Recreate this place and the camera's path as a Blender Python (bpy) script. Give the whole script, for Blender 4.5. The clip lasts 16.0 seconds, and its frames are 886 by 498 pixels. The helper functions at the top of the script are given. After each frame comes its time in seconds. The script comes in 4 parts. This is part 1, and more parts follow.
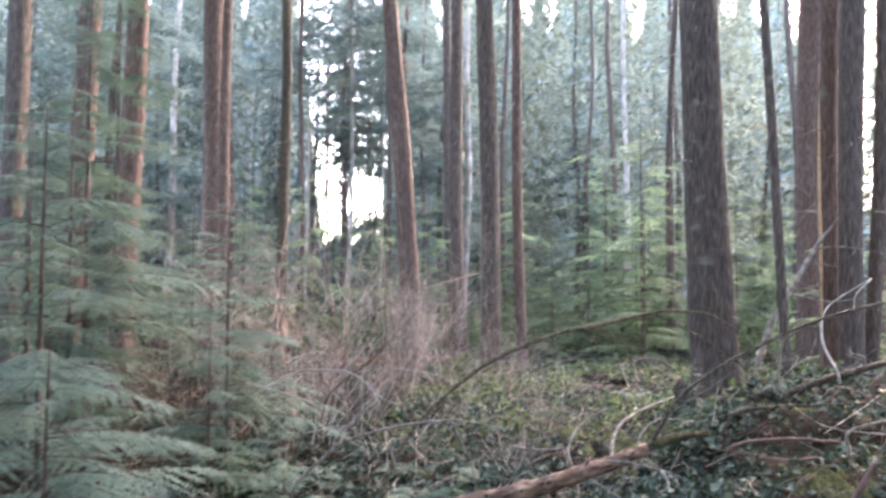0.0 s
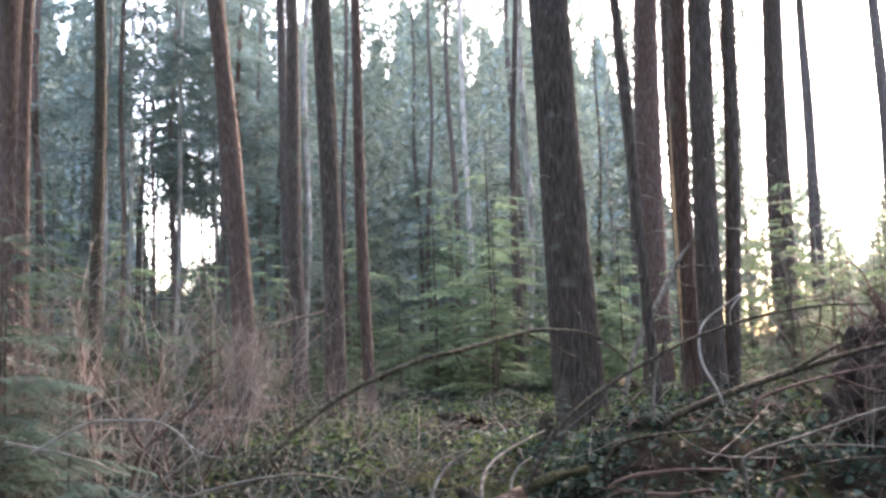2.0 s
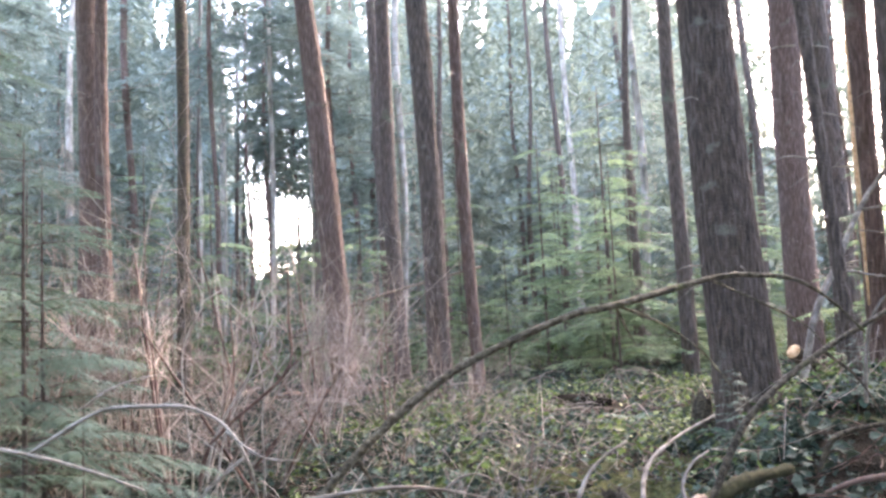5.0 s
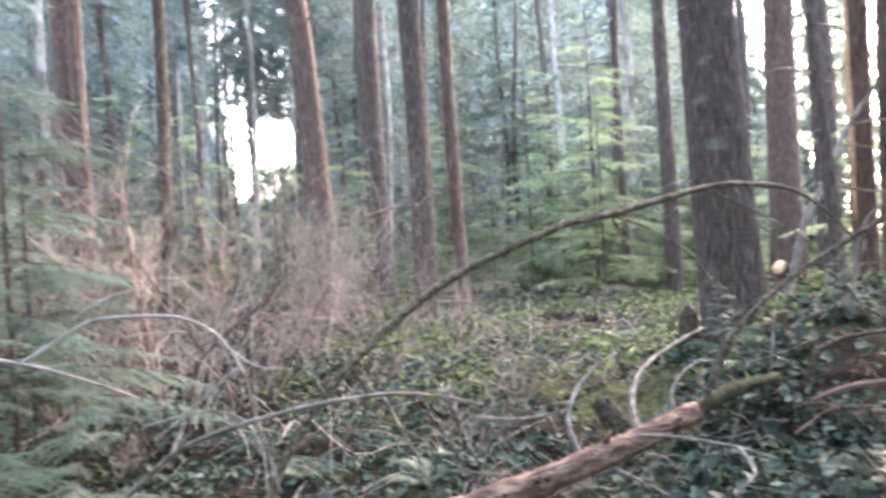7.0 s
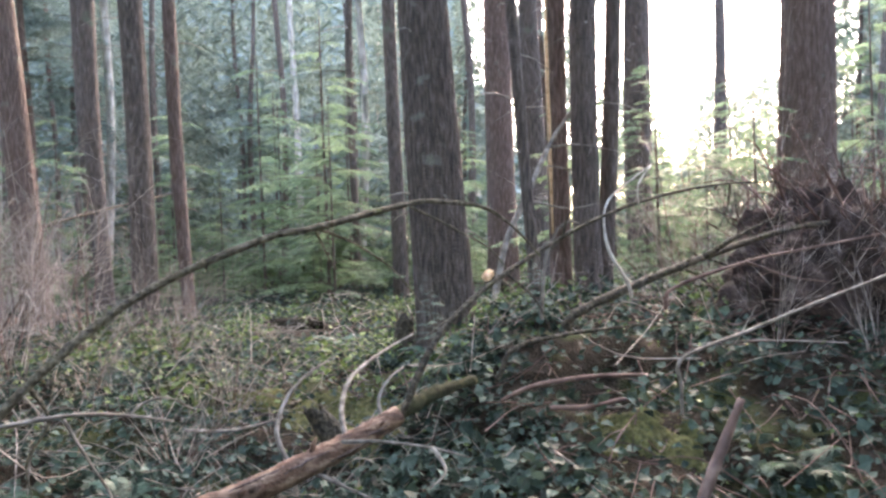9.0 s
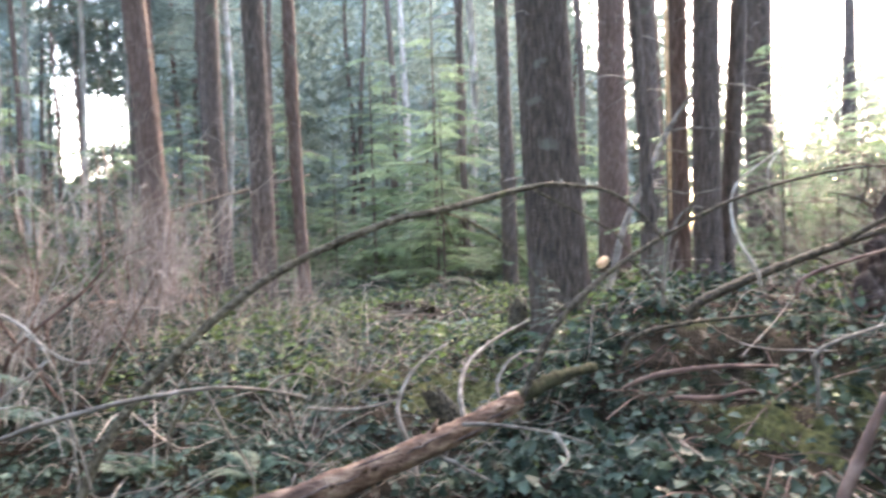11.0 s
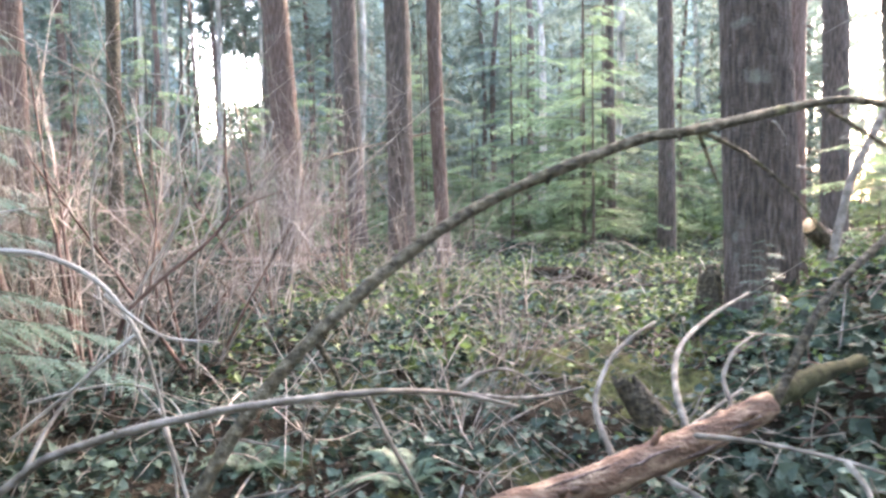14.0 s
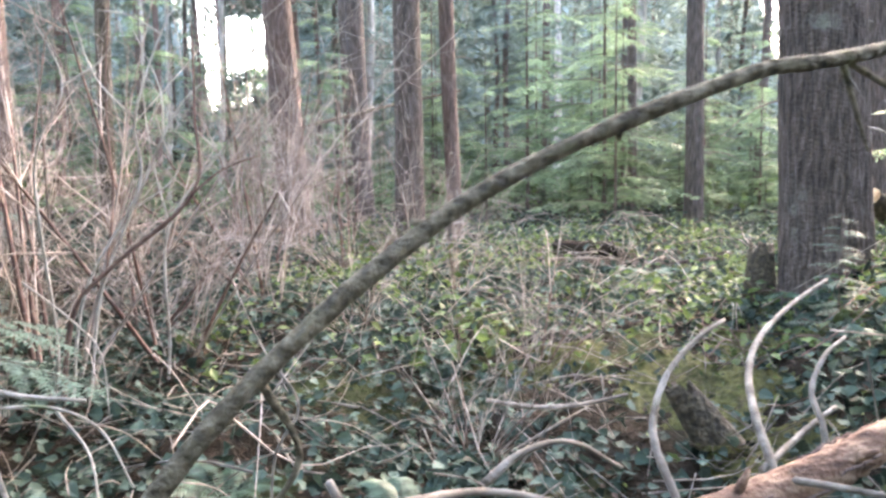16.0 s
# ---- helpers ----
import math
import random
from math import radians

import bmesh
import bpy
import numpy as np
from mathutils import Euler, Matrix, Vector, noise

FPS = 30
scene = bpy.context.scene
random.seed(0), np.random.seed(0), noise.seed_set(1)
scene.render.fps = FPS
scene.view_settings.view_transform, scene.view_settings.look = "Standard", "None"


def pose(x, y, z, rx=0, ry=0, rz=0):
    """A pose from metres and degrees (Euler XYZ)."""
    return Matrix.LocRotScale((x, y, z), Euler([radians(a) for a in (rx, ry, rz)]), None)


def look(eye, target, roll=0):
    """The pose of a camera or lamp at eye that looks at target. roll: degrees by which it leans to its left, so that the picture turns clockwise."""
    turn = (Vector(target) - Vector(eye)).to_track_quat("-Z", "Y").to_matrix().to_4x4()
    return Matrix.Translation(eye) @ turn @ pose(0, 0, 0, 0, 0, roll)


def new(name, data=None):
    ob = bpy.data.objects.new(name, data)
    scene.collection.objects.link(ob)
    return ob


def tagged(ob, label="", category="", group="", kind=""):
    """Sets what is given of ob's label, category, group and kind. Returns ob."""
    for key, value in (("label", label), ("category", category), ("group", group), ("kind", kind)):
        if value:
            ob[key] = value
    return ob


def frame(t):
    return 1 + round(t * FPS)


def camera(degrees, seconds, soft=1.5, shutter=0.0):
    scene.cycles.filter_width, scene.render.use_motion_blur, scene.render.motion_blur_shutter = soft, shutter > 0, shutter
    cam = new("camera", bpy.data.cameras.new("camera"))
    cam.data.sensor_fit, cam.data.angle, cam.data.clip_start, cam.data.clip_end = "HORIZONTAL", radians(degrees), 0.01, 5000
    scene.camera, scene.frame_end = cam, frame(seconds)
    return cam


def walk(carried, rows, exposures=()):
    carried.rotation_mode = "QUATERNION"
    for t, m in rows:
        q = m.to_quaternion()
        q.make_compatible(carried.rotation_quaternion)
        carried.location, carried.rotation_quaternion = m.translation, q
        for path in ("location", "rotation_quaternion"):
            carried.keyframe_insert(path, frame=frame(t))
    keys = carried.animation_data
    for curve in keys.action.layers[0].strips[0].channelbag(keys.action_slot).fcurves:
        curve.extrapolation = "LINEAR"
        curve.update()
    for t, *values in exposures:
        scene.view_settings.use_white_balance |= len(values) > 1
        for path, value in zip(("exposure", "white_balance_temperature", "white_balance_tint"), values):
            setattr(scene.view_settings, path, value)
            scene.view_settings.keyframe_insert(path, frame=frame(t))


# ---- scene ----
EXPOSURE = 5.25
# seconds, eye x, y, z, yaw to the left, pitch up, roll
PATH = [
    (0, 0.492, -3.221, 1.903, 8.49, 3.23, 0.89),
    (0.5, 0.395, -2.952, 1.881, 5.28, 4.77, 0.99),
    (1, 0.419, -2.708, 1.829, 1.64, 5.24, -0.66),
    (1.5, 0.475, -2.344, 1.751, -0.66, 5.87, -1.45),
    (2, 0.360, -2.062, 1.726, -2.57, 6.48, -1.29),
    (2.5, 0.222, -1.656, 1.687, -3.16, 5.97, -3.06),
    (3, 0.249, -1.322, 1.652, -1.08, 5.73, -3.23),
    (3.5, 0.262, -1.082, 1.632, -1.15, 5.28, -2.81),
    (4, 0.185, -0.767, 1.580, -0.10, 5.40, -2.43),
    (4.5, 0.153, -0.473, 1.599, 1.87, 5.37, -2.19),
    (4.7, 0.166, -0.395, 1.597, 4.04, 5.47, -2.02),
    (6.8, 0.096, -0.287, 1.532, 4.61, 0.83, -2.69),
    (7, 0.106, -0.282, 1.527, 3.26, 0.06, -2.51),
    (7.5, 0.209, -0.279, 1.539, -4.37, -0.46, -2.37),
    (8, 0.280, -0.306, 1.549, -12.95, -0.47, -1.97),
    (8.2, 0.292, -0.320, 1.554, -14.47, -0.43, -1.91),
    (10.3, 0.211, -0.400, 1.571, -14.41, -0.26, -1.20),
    (10.5, 0.208, -0.350, 1.566, -11.99, -0.35, -0.95),
    (11, 0.177, -0.326, 1.548, -7.41, -1.07, -1.24),
    (11.5, 0.128, -0.315, 1.528, -2.03, -1.92, -1.60),
    (12, 0.043, -0.178, 1.513, 0.50, -2.81, -1.50),
    (12.5, 0.000, 0.000, 1.501, 0.00, -2.96, -0.94),
    (13, 0.041, 0.330, 1.510, 1.38, -2.12, -1.63),
    (13.5, 0.034, 0.539, 1.483, 1.47, -2.26, -0.54),
    (14, -0.101, 0.915, 1.431, 1.09, -3.32, -0.29),
    (14.5, -0.160, 1.158, 1.440, 0.71, -4.24, -0.77),
    (15, -0.094, 1.396, 1.453, 2.14, -4.34, -1.25),
    (15.5, -0.051, 1.609, 1.461, 2.69, -4.89, -0.95),
    (16, -0.133, 1.774, 1.421, 1.80, -5.55, -0.13),
]


def eye_pose(x, y, z, yaw, pitch, roll):
    a, b = radians(yaw), radians(pitch)
    return look((x, y, z), (x - math.sin(a) * math.cos(b), y + math.cos(a) * math.cos(b), z + math.sin(b)), roll)


cam = camera(56.57, 16.0, soft=2.8, shutter=0.6)
walk(cam, [(t, eye_pose(*v)) for t, *v in PATH], exposures=[(t, EXPOSURE + d, 7500, tint) for t, d, tint in ((0.0, -0.35, 25), (1.0, -0.7, 24), (1.5, -0.95, 23), (2.0, -1.1, 22), (2.5, -1.2, 22), (3.0, -0.85, 23), (3.5, -0.62, 24), (4.7, -0.4, 25), (6.8, -0.05, 24), (8.2, -0.55, 21), (10.3, -0.55, 20), (11.5, -0.1, 20), (12.0, 0.0, 20), (16.0, 0.05, 20))])

# ---- light ----
SUN_AZ, SUN_EL = 34.0, 34.0          # degrees to the right of +y, above the horizon
world = bpy.data.worlds.new("world")
scene.world = world
world.use_nodes = True
wn = world.node_tree
sky = wn.nodes.new("ShaderNodeTexSky")
sky.sky_type = "NISHITA"
sky.sun_disc = False
sky.sun_elevation = radians(SUN_EL)
sky.sun_rotation = radians(SUN_AZ)
sky.air_density, sky.dust_density = 1.0, 2.0
wn.nodes["Background"].inputs[1].default_value = 0.15
wn.links.new(sky.outputs[0], wn.nodes["Background"].inputs[0])
sun = new("sun", bpy.data.lights.new("sun", "SUN"))
sun.data.energy, sun.data.angle, sun.data.color = 0.3, radians(16), (1.0, 0.91, 0.79)
sun.matrix_world = look((30 * math.sin(radians(SUN_AZ)), 30 * math.cos(radians(SUN_AZ)), 30 * math.tan(radians(SUN_EL))), (0, 0, 0))

# ---- materials ----


def material(name, ramp, scale=(6, 6, 6), rough=0.85, bump=0.4, fine=40.0, spot=None, translucent=0.0, vary=0.0, gloss=0.3):
    """Noise over a colour ramp at two scales, with relief; spot: a second colour in patches (colour, scale, threshold)."""
    m = bpy.data.materials.new(name)
    m.use_nodes = True
    nt = m.node_tree
    n, l = nt.nodes, nt.links
    bsdf = n["Principled BSDF"]
    bsdf.inputs["Roughness"].default_value = rough
    bsdf.inputs["Specular IOR Level"].default_value = gloss
    tc = n.new("ShaderNodeTexCoord")
    mp = n.new("ShaderNodeMapping")
    mp.inputs["Scale"].default_value = scale
    l.new(tc.outputs["Object"], mp.inputs[0])
    nz = n.new("ShaderNodeTexNoise")
    nz.inputs["Scale"].default_value, nz.inputs["Detail"].default_value = 1.0, 8.0
    l.new(mp.outputs[0], nz.inputs["Vector"])
    cr = n.new("ShaderNodeValToRGB")
    els = cr.color_ramp.elements
    while len(els) < len(ramp):
        els.new(0.5)
    for e, (pos, col) in zip(els, ramp):
        e.position, e.color = pos, (*col, 1)
    l.new(nz.outputs[0], cr.inputs[0])
    colour = cr.outputs[0]
    if spot:
        n2 = n.new("ShaderNodeTexNoise")
        n2.inputs["Scale"].default_value, n2.inputs["Detail"].default_value = spot[1], 6.0
        l.new(tc.outputs["Object"], n2.inputs["Vector"])
        r2 = n.new("ShaderNodeMapRange")
        r2.inputs["From Min"].default_value, r2.inputs["From Max"].default_value = spot[2], spot[2] + 0.12
        l.new(n2.outputs[0], r2.inputs[0])
        mx = n.new("ShaderNodeMix")
        mx.data_type = "RGBA"
        mx.inputs[7].default_value = (*spot[0], 1)
        l.new(r2.outputs[0], mx.inputs[0])
        l.new(colour, mx.inputs[6])
        colour = mx.outputs[2]
    if vary:
        geo = n.new("ShaderNodeNewGeometry")
        hs = n.new("ShaderNodeHueSaturation")
        mr = n.new("ShaderNodeMapRange")
        mr.inputs["To Min"].default_value, mr.inputs["To Max"].default_value = 1 - vary, 1 + vary
        l.new(geo.outputs["Random Per Island"], mr.inputs[0])
        l.new(mr.outputs[0], hs.inputs["Value"])
        l.new(colour, hs.inputs["Color"])
        colour = hs.outputs[0]
    l.new(colour, bsdf.inputs["Base Color"])
    if bump:
        n3 = n.new("ShaderNodeTexNoise")
        n3.inputs["Scale"].default_value, n3.inputs["Detail"].default_value = fine, 5.0
        l.new(tc.outputs["Object"], n3.inputs["Vector"])
        ad = n.new("ShaderNodeMath")
        ad.operation = "ADD"
        l.new(n3.outputs[0], ad.inputs[0])
        l.new(nz.outputs[0], ad.inputs[1])
        bp = n.new("ShaderNodeBump")
        bp.inputs["Strength"].default_value, bp.inputs["Distance"].default_value = bump, 0.03
        l.new(ad.outputs[0], bp.inputs["Height"])
        l.new(bp.outputs[0], bsdf.inputs["Normal"])
    if translucent:
        tr = n.new("ShaderNodeBsdfTranslucent")
        l.new(colour, tr.inputs[0])
        ms = n.new("ShaderNodeMixShader")
        ms.inputs[0].default_value = translucent
        l.new(bsdf.outputs[0], ms.inputs[1])
        l.new(tr.outputs[0], ms.inputs[2])
        l.new(ms.outputs[0], n["Material Output"].inputs[0])
    return m


BARK = (36, 36, 6.5)
bark_red = material("bark_red", [(0.30, (0.065, 0.043, 0.036)), (0.5, (0.125, 0.085, 0.07)), (0.72, (0.21, 0.15, 0.128))], BARK, bump=0.9, fine=30, spot=((0.16, 0.15, 0.12), 4.0, 0.63))
bark_grey = material("bark_grey", [(0.30, (0.04, 0.031, 0.026)), (0.5, (0.088, 0.068, 0.057)), (0.72, (0.17, 0.137, 0.115))], BARK, bump=1.0, fine=40, spot=((0.17, 0.165, 0.135), 5.0, 0.62))
bark_dark = material("bark_dark", [(0.30, (0.045, 0.036, 0.031)), (0.5, (0.095, 0.074, 0.063)), (0.72, (0.165, 0.132, 0.114))], BARK, bump=0.9, fine=30, spot=((0.11, 0.125, 0.09), 3.0, 0.62))
bark_pale = material("bark_pale", [(0.30, (0.16, 0.145, 0.125)), (0.5, (0.33, 0.30, 0.26)), (0.75, (0.5, 0.47, 0.43))], (9, 9, 3), bump=0.6, spot=((0.14, 0.16, 0.09), 4.0, 0.6))
bark_mossy = material("bark_mossy", [(0.30, (0.022, 0.019, 0.014)), (0.5, (0.062, 0.05, 0.034)), (0.72, (0.14, 0.115, 0.08))], (30, 30, 30), bump=0.8, spot=((0.065, 0.072, 0.03), 5.0, 0.6))
wood_bare = material("wood_bare", [(0.3, (0.055, 0.031, 0.022)), (0.48, (0.165, 0.093, 0.062)), (0.68, (0.39, 0.265, 0.185))], (7, 22, 22), bump=0.6, fine=60, spot=((0.10, 0.06, 0.045), 5.0, 0.58))
wood_dead = material("wood_dead", [(0.3, (0.085, 0.071, 0.057)), (0.5, (0.19, 0.162, 0.135)), (0.72, (0.36, 0.315, 0.27))], (12, 12, 12), bump=0.4)
wood_white = material("wood_white", [(0.3, (0.20, 0.175, 0.145)), (0.5, (0.38, 0.34, 0.29)), (0.72, (0.58, 0.54, 0.48))], (12, 12, 12), bump=0.3)
# Cut log ends, and the strip that stands in for sunlight on a trunk.
wood_cut_and_sun_strip = material("wood_cut_and_sun_strip", [(0.3, (0.45, 0.27, 0.14)), (0.6, (0.75, 0.52, 0.32))], (20, 20, 20), bump=0.2)
twig_brown = material("twig_brown", [(0.3, (0.14, 0.11, 0.092)), (0.5, (0.28, 0.23, 0.195)), (0.72, (0.46, 0.40, 0.355))], (8, 8, 8), bump=0.0, vary=0.35)
bark_branch = material("bark_branch", [(0.30, (0.032, 0.026, 0.017)), (0.5, (0.092, 0.077, 0.05)), (0.72, (0.20, 0.17, 0.118))], (30, 30, 30), bump=0.8, spot=((0.085, 0.092, 0.035), 5.0, 0.6))
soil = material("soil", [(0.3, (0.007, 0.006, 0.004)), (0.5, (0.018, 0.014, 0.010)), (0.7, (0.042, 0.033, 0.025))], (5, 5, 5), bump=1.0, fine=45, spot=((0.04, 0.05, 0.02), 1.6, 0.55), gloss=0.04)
twig_dark = material("twig_dark", [(0.3, (0.06, 0.035, 0.03)), (0.5, (0.13, 0.08, 0.065)), (0.72, (0.24, 0.16, 0.13))], (8, 8, 8), bump=0.0, vary=0.35)
leaf_ivy = material("leaf_ivy", [(0.3, (0.015, 0.029, 0.022)), (0.5, (0.041, 0.066, 0.050)), (0.75, (0.105, 0.14, 0.112))], (5, 5, 5), rough=0.6, bump=0.0, translucent=0.2, vary=0.65, gloss=0.12)
leaf_salal = material("leaf_salal", [(0.3, (0.05, 0.085, 0.03)), (0.5, (0.092, 0.138, 0.048)), (0.75, (0.18, 0.235, 0.085))], (4, 4, 4), rough=0.5, bump=0.0, translucent=0.35, vary=0.5, gloss=0.2)
leaf_litter = material("leaf_litter", [(0.3, (0.032, 0.023, 0.017)), (0.5, (0.075, 0.056, 0.043)), (0.75, (0.15, 0.118, 0.096))], (3, 3, 3), rough=0.85, bump=0.0, vary=0.5, gloss=0.06)
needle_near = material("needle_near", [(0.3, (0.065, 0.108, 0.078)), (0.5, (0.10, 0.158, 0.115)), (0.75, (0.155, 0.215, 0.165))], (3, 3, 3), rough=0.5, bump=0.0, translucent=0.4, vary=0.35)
# Paler and bluer than needle_near: distance haze goes into the colour.
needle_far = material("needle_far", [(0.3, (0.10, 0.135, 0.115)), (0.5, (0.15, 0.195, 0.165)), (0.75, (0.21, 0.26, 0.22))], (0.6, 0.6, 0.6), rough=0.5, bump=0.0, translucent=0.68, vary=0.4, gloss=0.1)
needle_light = material("needle_light", [(0.3, (0.11, 0.165, 0.095)), (0.5, (0.17, 0.24, 0.14)), (0.75, (0.25, 0.32, 0.19))], (1, 1, 1), rough=0.5, bump=0.0, translucent=0.68, vary=0.35, gloss=0.1)
fern_green = material("fern_green", [(0.3, (0.03, 0.062, 0.04)), (0.5, (0.055, 0.105, 0.068)), (0.75, (0.095, 0.155, 0.10))], (4, 4, 4), rough=0.5, bump=0.0, translucent=0.35, vary=0.3)
moss = material("moss", [(0.3, (0.025, 0.024, 0.013)), (0.5, (0.055, 0.056, 0.024)), (0.75, (0.10, 0.097, 0.045))], (20, 20, 20), rough=0.95, bump=1.0, fine=120)

# ---- building blocks ----
rng = np.random.default_rng(7)


def mesh(name, verts, faces, mat, smooth=True):
    me = bpy.data.meshes.new(name)
    me.from_pydata([tuple(v) for v in verts], [], [tuple(f) for f in faces])
    me.materials.append(mat)
    if smooth:
        me.polygons.foreach_set("use_smooth", [True] * len(me.polygons))
    me.update()
    return me


def thing(name, label, category, at=(0, 0, 0), group="", kind=""):
    ob = new(name)
    ob.location = at
    ob.empty_display_size = 0.1
    return tagged(ob, label, category, group, kind)


def part(name, me, parent, label="", m=None, kind=""):
    ob = new(name, me)
    ob.parent = parent
    if m is not None:
        ob.matrix_basis = m
    return tagged(ob, label, kind=kind)


def solid(name, me, label, category, at=(0, 0, 0), group="", kind=""):
    ob = new(name, me)
    ob.location = at
    return tagged(ob, label, category, group, kind)


class Build:
    """Gathers vertices and faces of one mesh."""

    def __init__(self):
        self.v, self.f, self.n = [], [], 0

    def add(self, v, f):
        v = np.asarray(v, float)
        self.v.append(v)
        self.f.extend([tuple(i + self.n for i in q) for q in f])
        self.n += len(v)

    def mesh(self, name, mat, smooth=True):
        return mesh(name, np.concatenate(self.v) if self.v else [], self.f, mat, smooth)


def curve(points, steps=6):
    """A smooth line through the points."""
    p = np.asarray(points, float)
    p = np.vstack([2 * p[0] - p[1], p, 2 * p[-1] - p[-2]])
    out = []
    for i in range(1, len(p) - 2):
        for s in np.linspace(0, 1, steps, endpoint=False):
            a, b, c, d = p[i - 1], p[i], p[i + 1], p[i + 2]
            out.append(0.5 * (2 * b + (c - a) * s + (2 * a - 5 * b + 4 * c - d) * s * s + (3 * b - a - 3 * c + d) * s**3))
    out.append(p[-2])
    return np.array(out)


def tube(path, radii, seg=6, rough=0.0, cap=True):
    """A tapered tube along a path: vertices and faces."""
    path = np.asarray(path, float)
    n = len(path)
    radii = np.interp(np.linspace(0, 1, n), np.linspace(0, 1, len(radii)), radii)
    tan = np.gradient(path, axis=0)
    tan /= np.linalg.norm(tan, axis=1)[:, None] + 1e-9
    ref = np.array([0.31, 0.17, 0.93]) if abs(tan[:, 2]).mean() < 0.8 else np.array([0.95, 0.2, 0.1])
    a = np.cross(tan, ref)
    a /= np.linalg.norm(a, axis=1)[:, None] + 1e-9
    b = np.cross(tan, a)
    ang = np.linspace(0, 2 * np.pi, seg, endpoint=False)
    r = radii[:, None] * np.ones(seg)
    if rough:
        r = r * (1 + rough * (rng.random((n, seg)) - 0.5) + rough * (rng.random((n, 1)) - 0.5))
    v = path[:, None] + r[..., None] * (np.cos(ang)[None, :, None] * a[:, None] + np.sin(ang)[None, :, None] * b[:, None])
    f = [(i * seg + j, i * seg + (j + 1) % seg, (i + 1) * seg + (j + 1) % seg, (i + 1) * seg + j) for i in range(n - 1) for j in range(seg)]
    if cap:
        f += [tuple(range(seg))[::-1], tuple(range((n - 1) * seg, n * seg))]
    return v.reshape(-1, 3), f


def smooth01(x, a, b):
    t = np.clip((x - a) / (b - a), 0, 1)
    return t * t * (3 - 2 * t)


def hollow(x, y):
    """A dark washed-out hollow in the bank, crossed by roots."""
    return np.exp(-(((x - 2.75) / 0.5) ** 2 + ((y - 4.75) / 0.3) ** 2))


def ground_z(x, y):
    """The height of the ground: a gentle rise ahead, a mound of ivy beside the log."""
    x, y = np.asarray(x, float), np.asarray(y, float)
    z = 0.42 * smooth01(y, 3.5, 8.5) * (1 - 0.55 * smooth01(-x, 1.0, 2.6) * (1 - smooth01(y, 7, 11))) + 0.34 * smooth01(-y, 0.0, 4.0)
    bank = smooth01(x - 0.45 * np.maximum(y - 5, 0) - 0.18 * np.minimum(y - 5, 0), 0.7, 2.4) * smooth01(y, 2.2, 5.6) * (1 - 0.75 * smooth01(y, 7.0, 9.5))
    z = z + 0.62 * bank + 0.03 * np.exp(-((x - 2.25) ** 2 + (y - 7.0) ** 2) / 1.3)
    z = z - 0.20 * hollow(x, y)
    z = z + 0.05 * np.sin(1.7 * x + 0.6 * y) * np.cos(1.3 * y - 0.5 * x) + 0.03 * np.sin(4.1 * x - 2.2 * y) + 0.02 * np.cos(5.3 * y + 3.1 * x)
    return z


# ---- ground ----
def ground():
    near = np.linspace(-1, 1, 221)
    grid = np.sign(near) * (10 * np.abs(near) + 14 * np.abs(near) ** 3 + 2000 * np.abs(near) ** 24)
    gx, gy = np.meshgrid(grid, grid + 6)
    gz = ground_z(gx, gy) + (rng.random(gx.shape) - 0.5) * 0.04
    n = len(grid)
    v = np.stack([gx, gy, gz], -1).reshape(-1, 3)
    f = [(i * n + j, i * n + j + 1, (i + 1) * n + j + 1, (i + 1) * n + j) for i in range(n - 1) for j in range(n - 1)]
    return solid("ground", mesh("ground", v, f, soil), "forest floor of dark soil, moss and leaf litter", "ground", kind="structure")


ground()


# ---- foliage pieces ----
def frond(length, twigs, leaf, width, droop=0.35, seed=0, fine=True):
    """A flat, drooping hemlock spray along +x: side twigs with small needle leaves."""
    r = np.random.default_rng(seed)
    b, stem = Build(), Build()
    s = np.linspace(0, 1, 7)
    axis = np.stack([length * s, 0.06 * length * np.sin(3 * s + r.random() * 6) * s, length * (0.18 * s - droop * s**2)], -1)
    stem.add(*tube(axis, [0.007 * length + 0.002, 0.001], 3, cap=False))
    for k in range(twigs):
        u = 0.08 + 0.92 * (k + r.random() * 0.7) / twigs
        o = np.array([np.interp(u, s, axis[:, i]) for i in range(3)])
        for side in (-1, 1):
            ln = length * width * (1 - u) ** 0.6 * (0.55 + 0.6 * r.random()) + 0.05 * length
            ang = radians(38 + 26 * r.random())
            d = np.array([math.cos(ang), side * math.sin(ang), -0.18 - 0.25 * r.random()])
            across = np.array([-side * math.sin(ang), math.cos(ang) * 1.0, 0.15 * (r.random() - 0.5)])
            if fine:
                m = max(3, int(ln / (leaf * 0.55)))
                for q in range(m):
                    w = (q + 0.5) / m
                    c = o + d * ln * w - np.array([0, 0, 0.10 * ln * w * w])
                    for e in (-1, 1):
                        lf = leaf * (1.05 - 0.5 * w) * (0.7 + 0.6 * r.random())
                        tip = c + d * lf * 0.55 + across * e * lf * 0.75 + np.array([0, 0, (r.random() - 0.6) * 0.3 * lf])
                        wd = d * lf * 0.27
                        b.add([c - wd, c + wd, tip], [(0, 1, 2)])
            else:
                c, tip = o, o + d * ln - np.array([0, 0, 0.25 * ln * (0.5 + r.random())])
                mid = c + (tip - c) * (0.25 + 0.2 * r.random()) + np.array([0, 0, 0.06 * ln])
                wd = across * leaf * (0.7 + 0.6 * r.random()) + np.array([0, 0, 0.5 * leaf * (r.random() - 0.5)])
                b.add([mid - wd, mid + wd, tip], [(0, 1, 2)])
    return b, stem


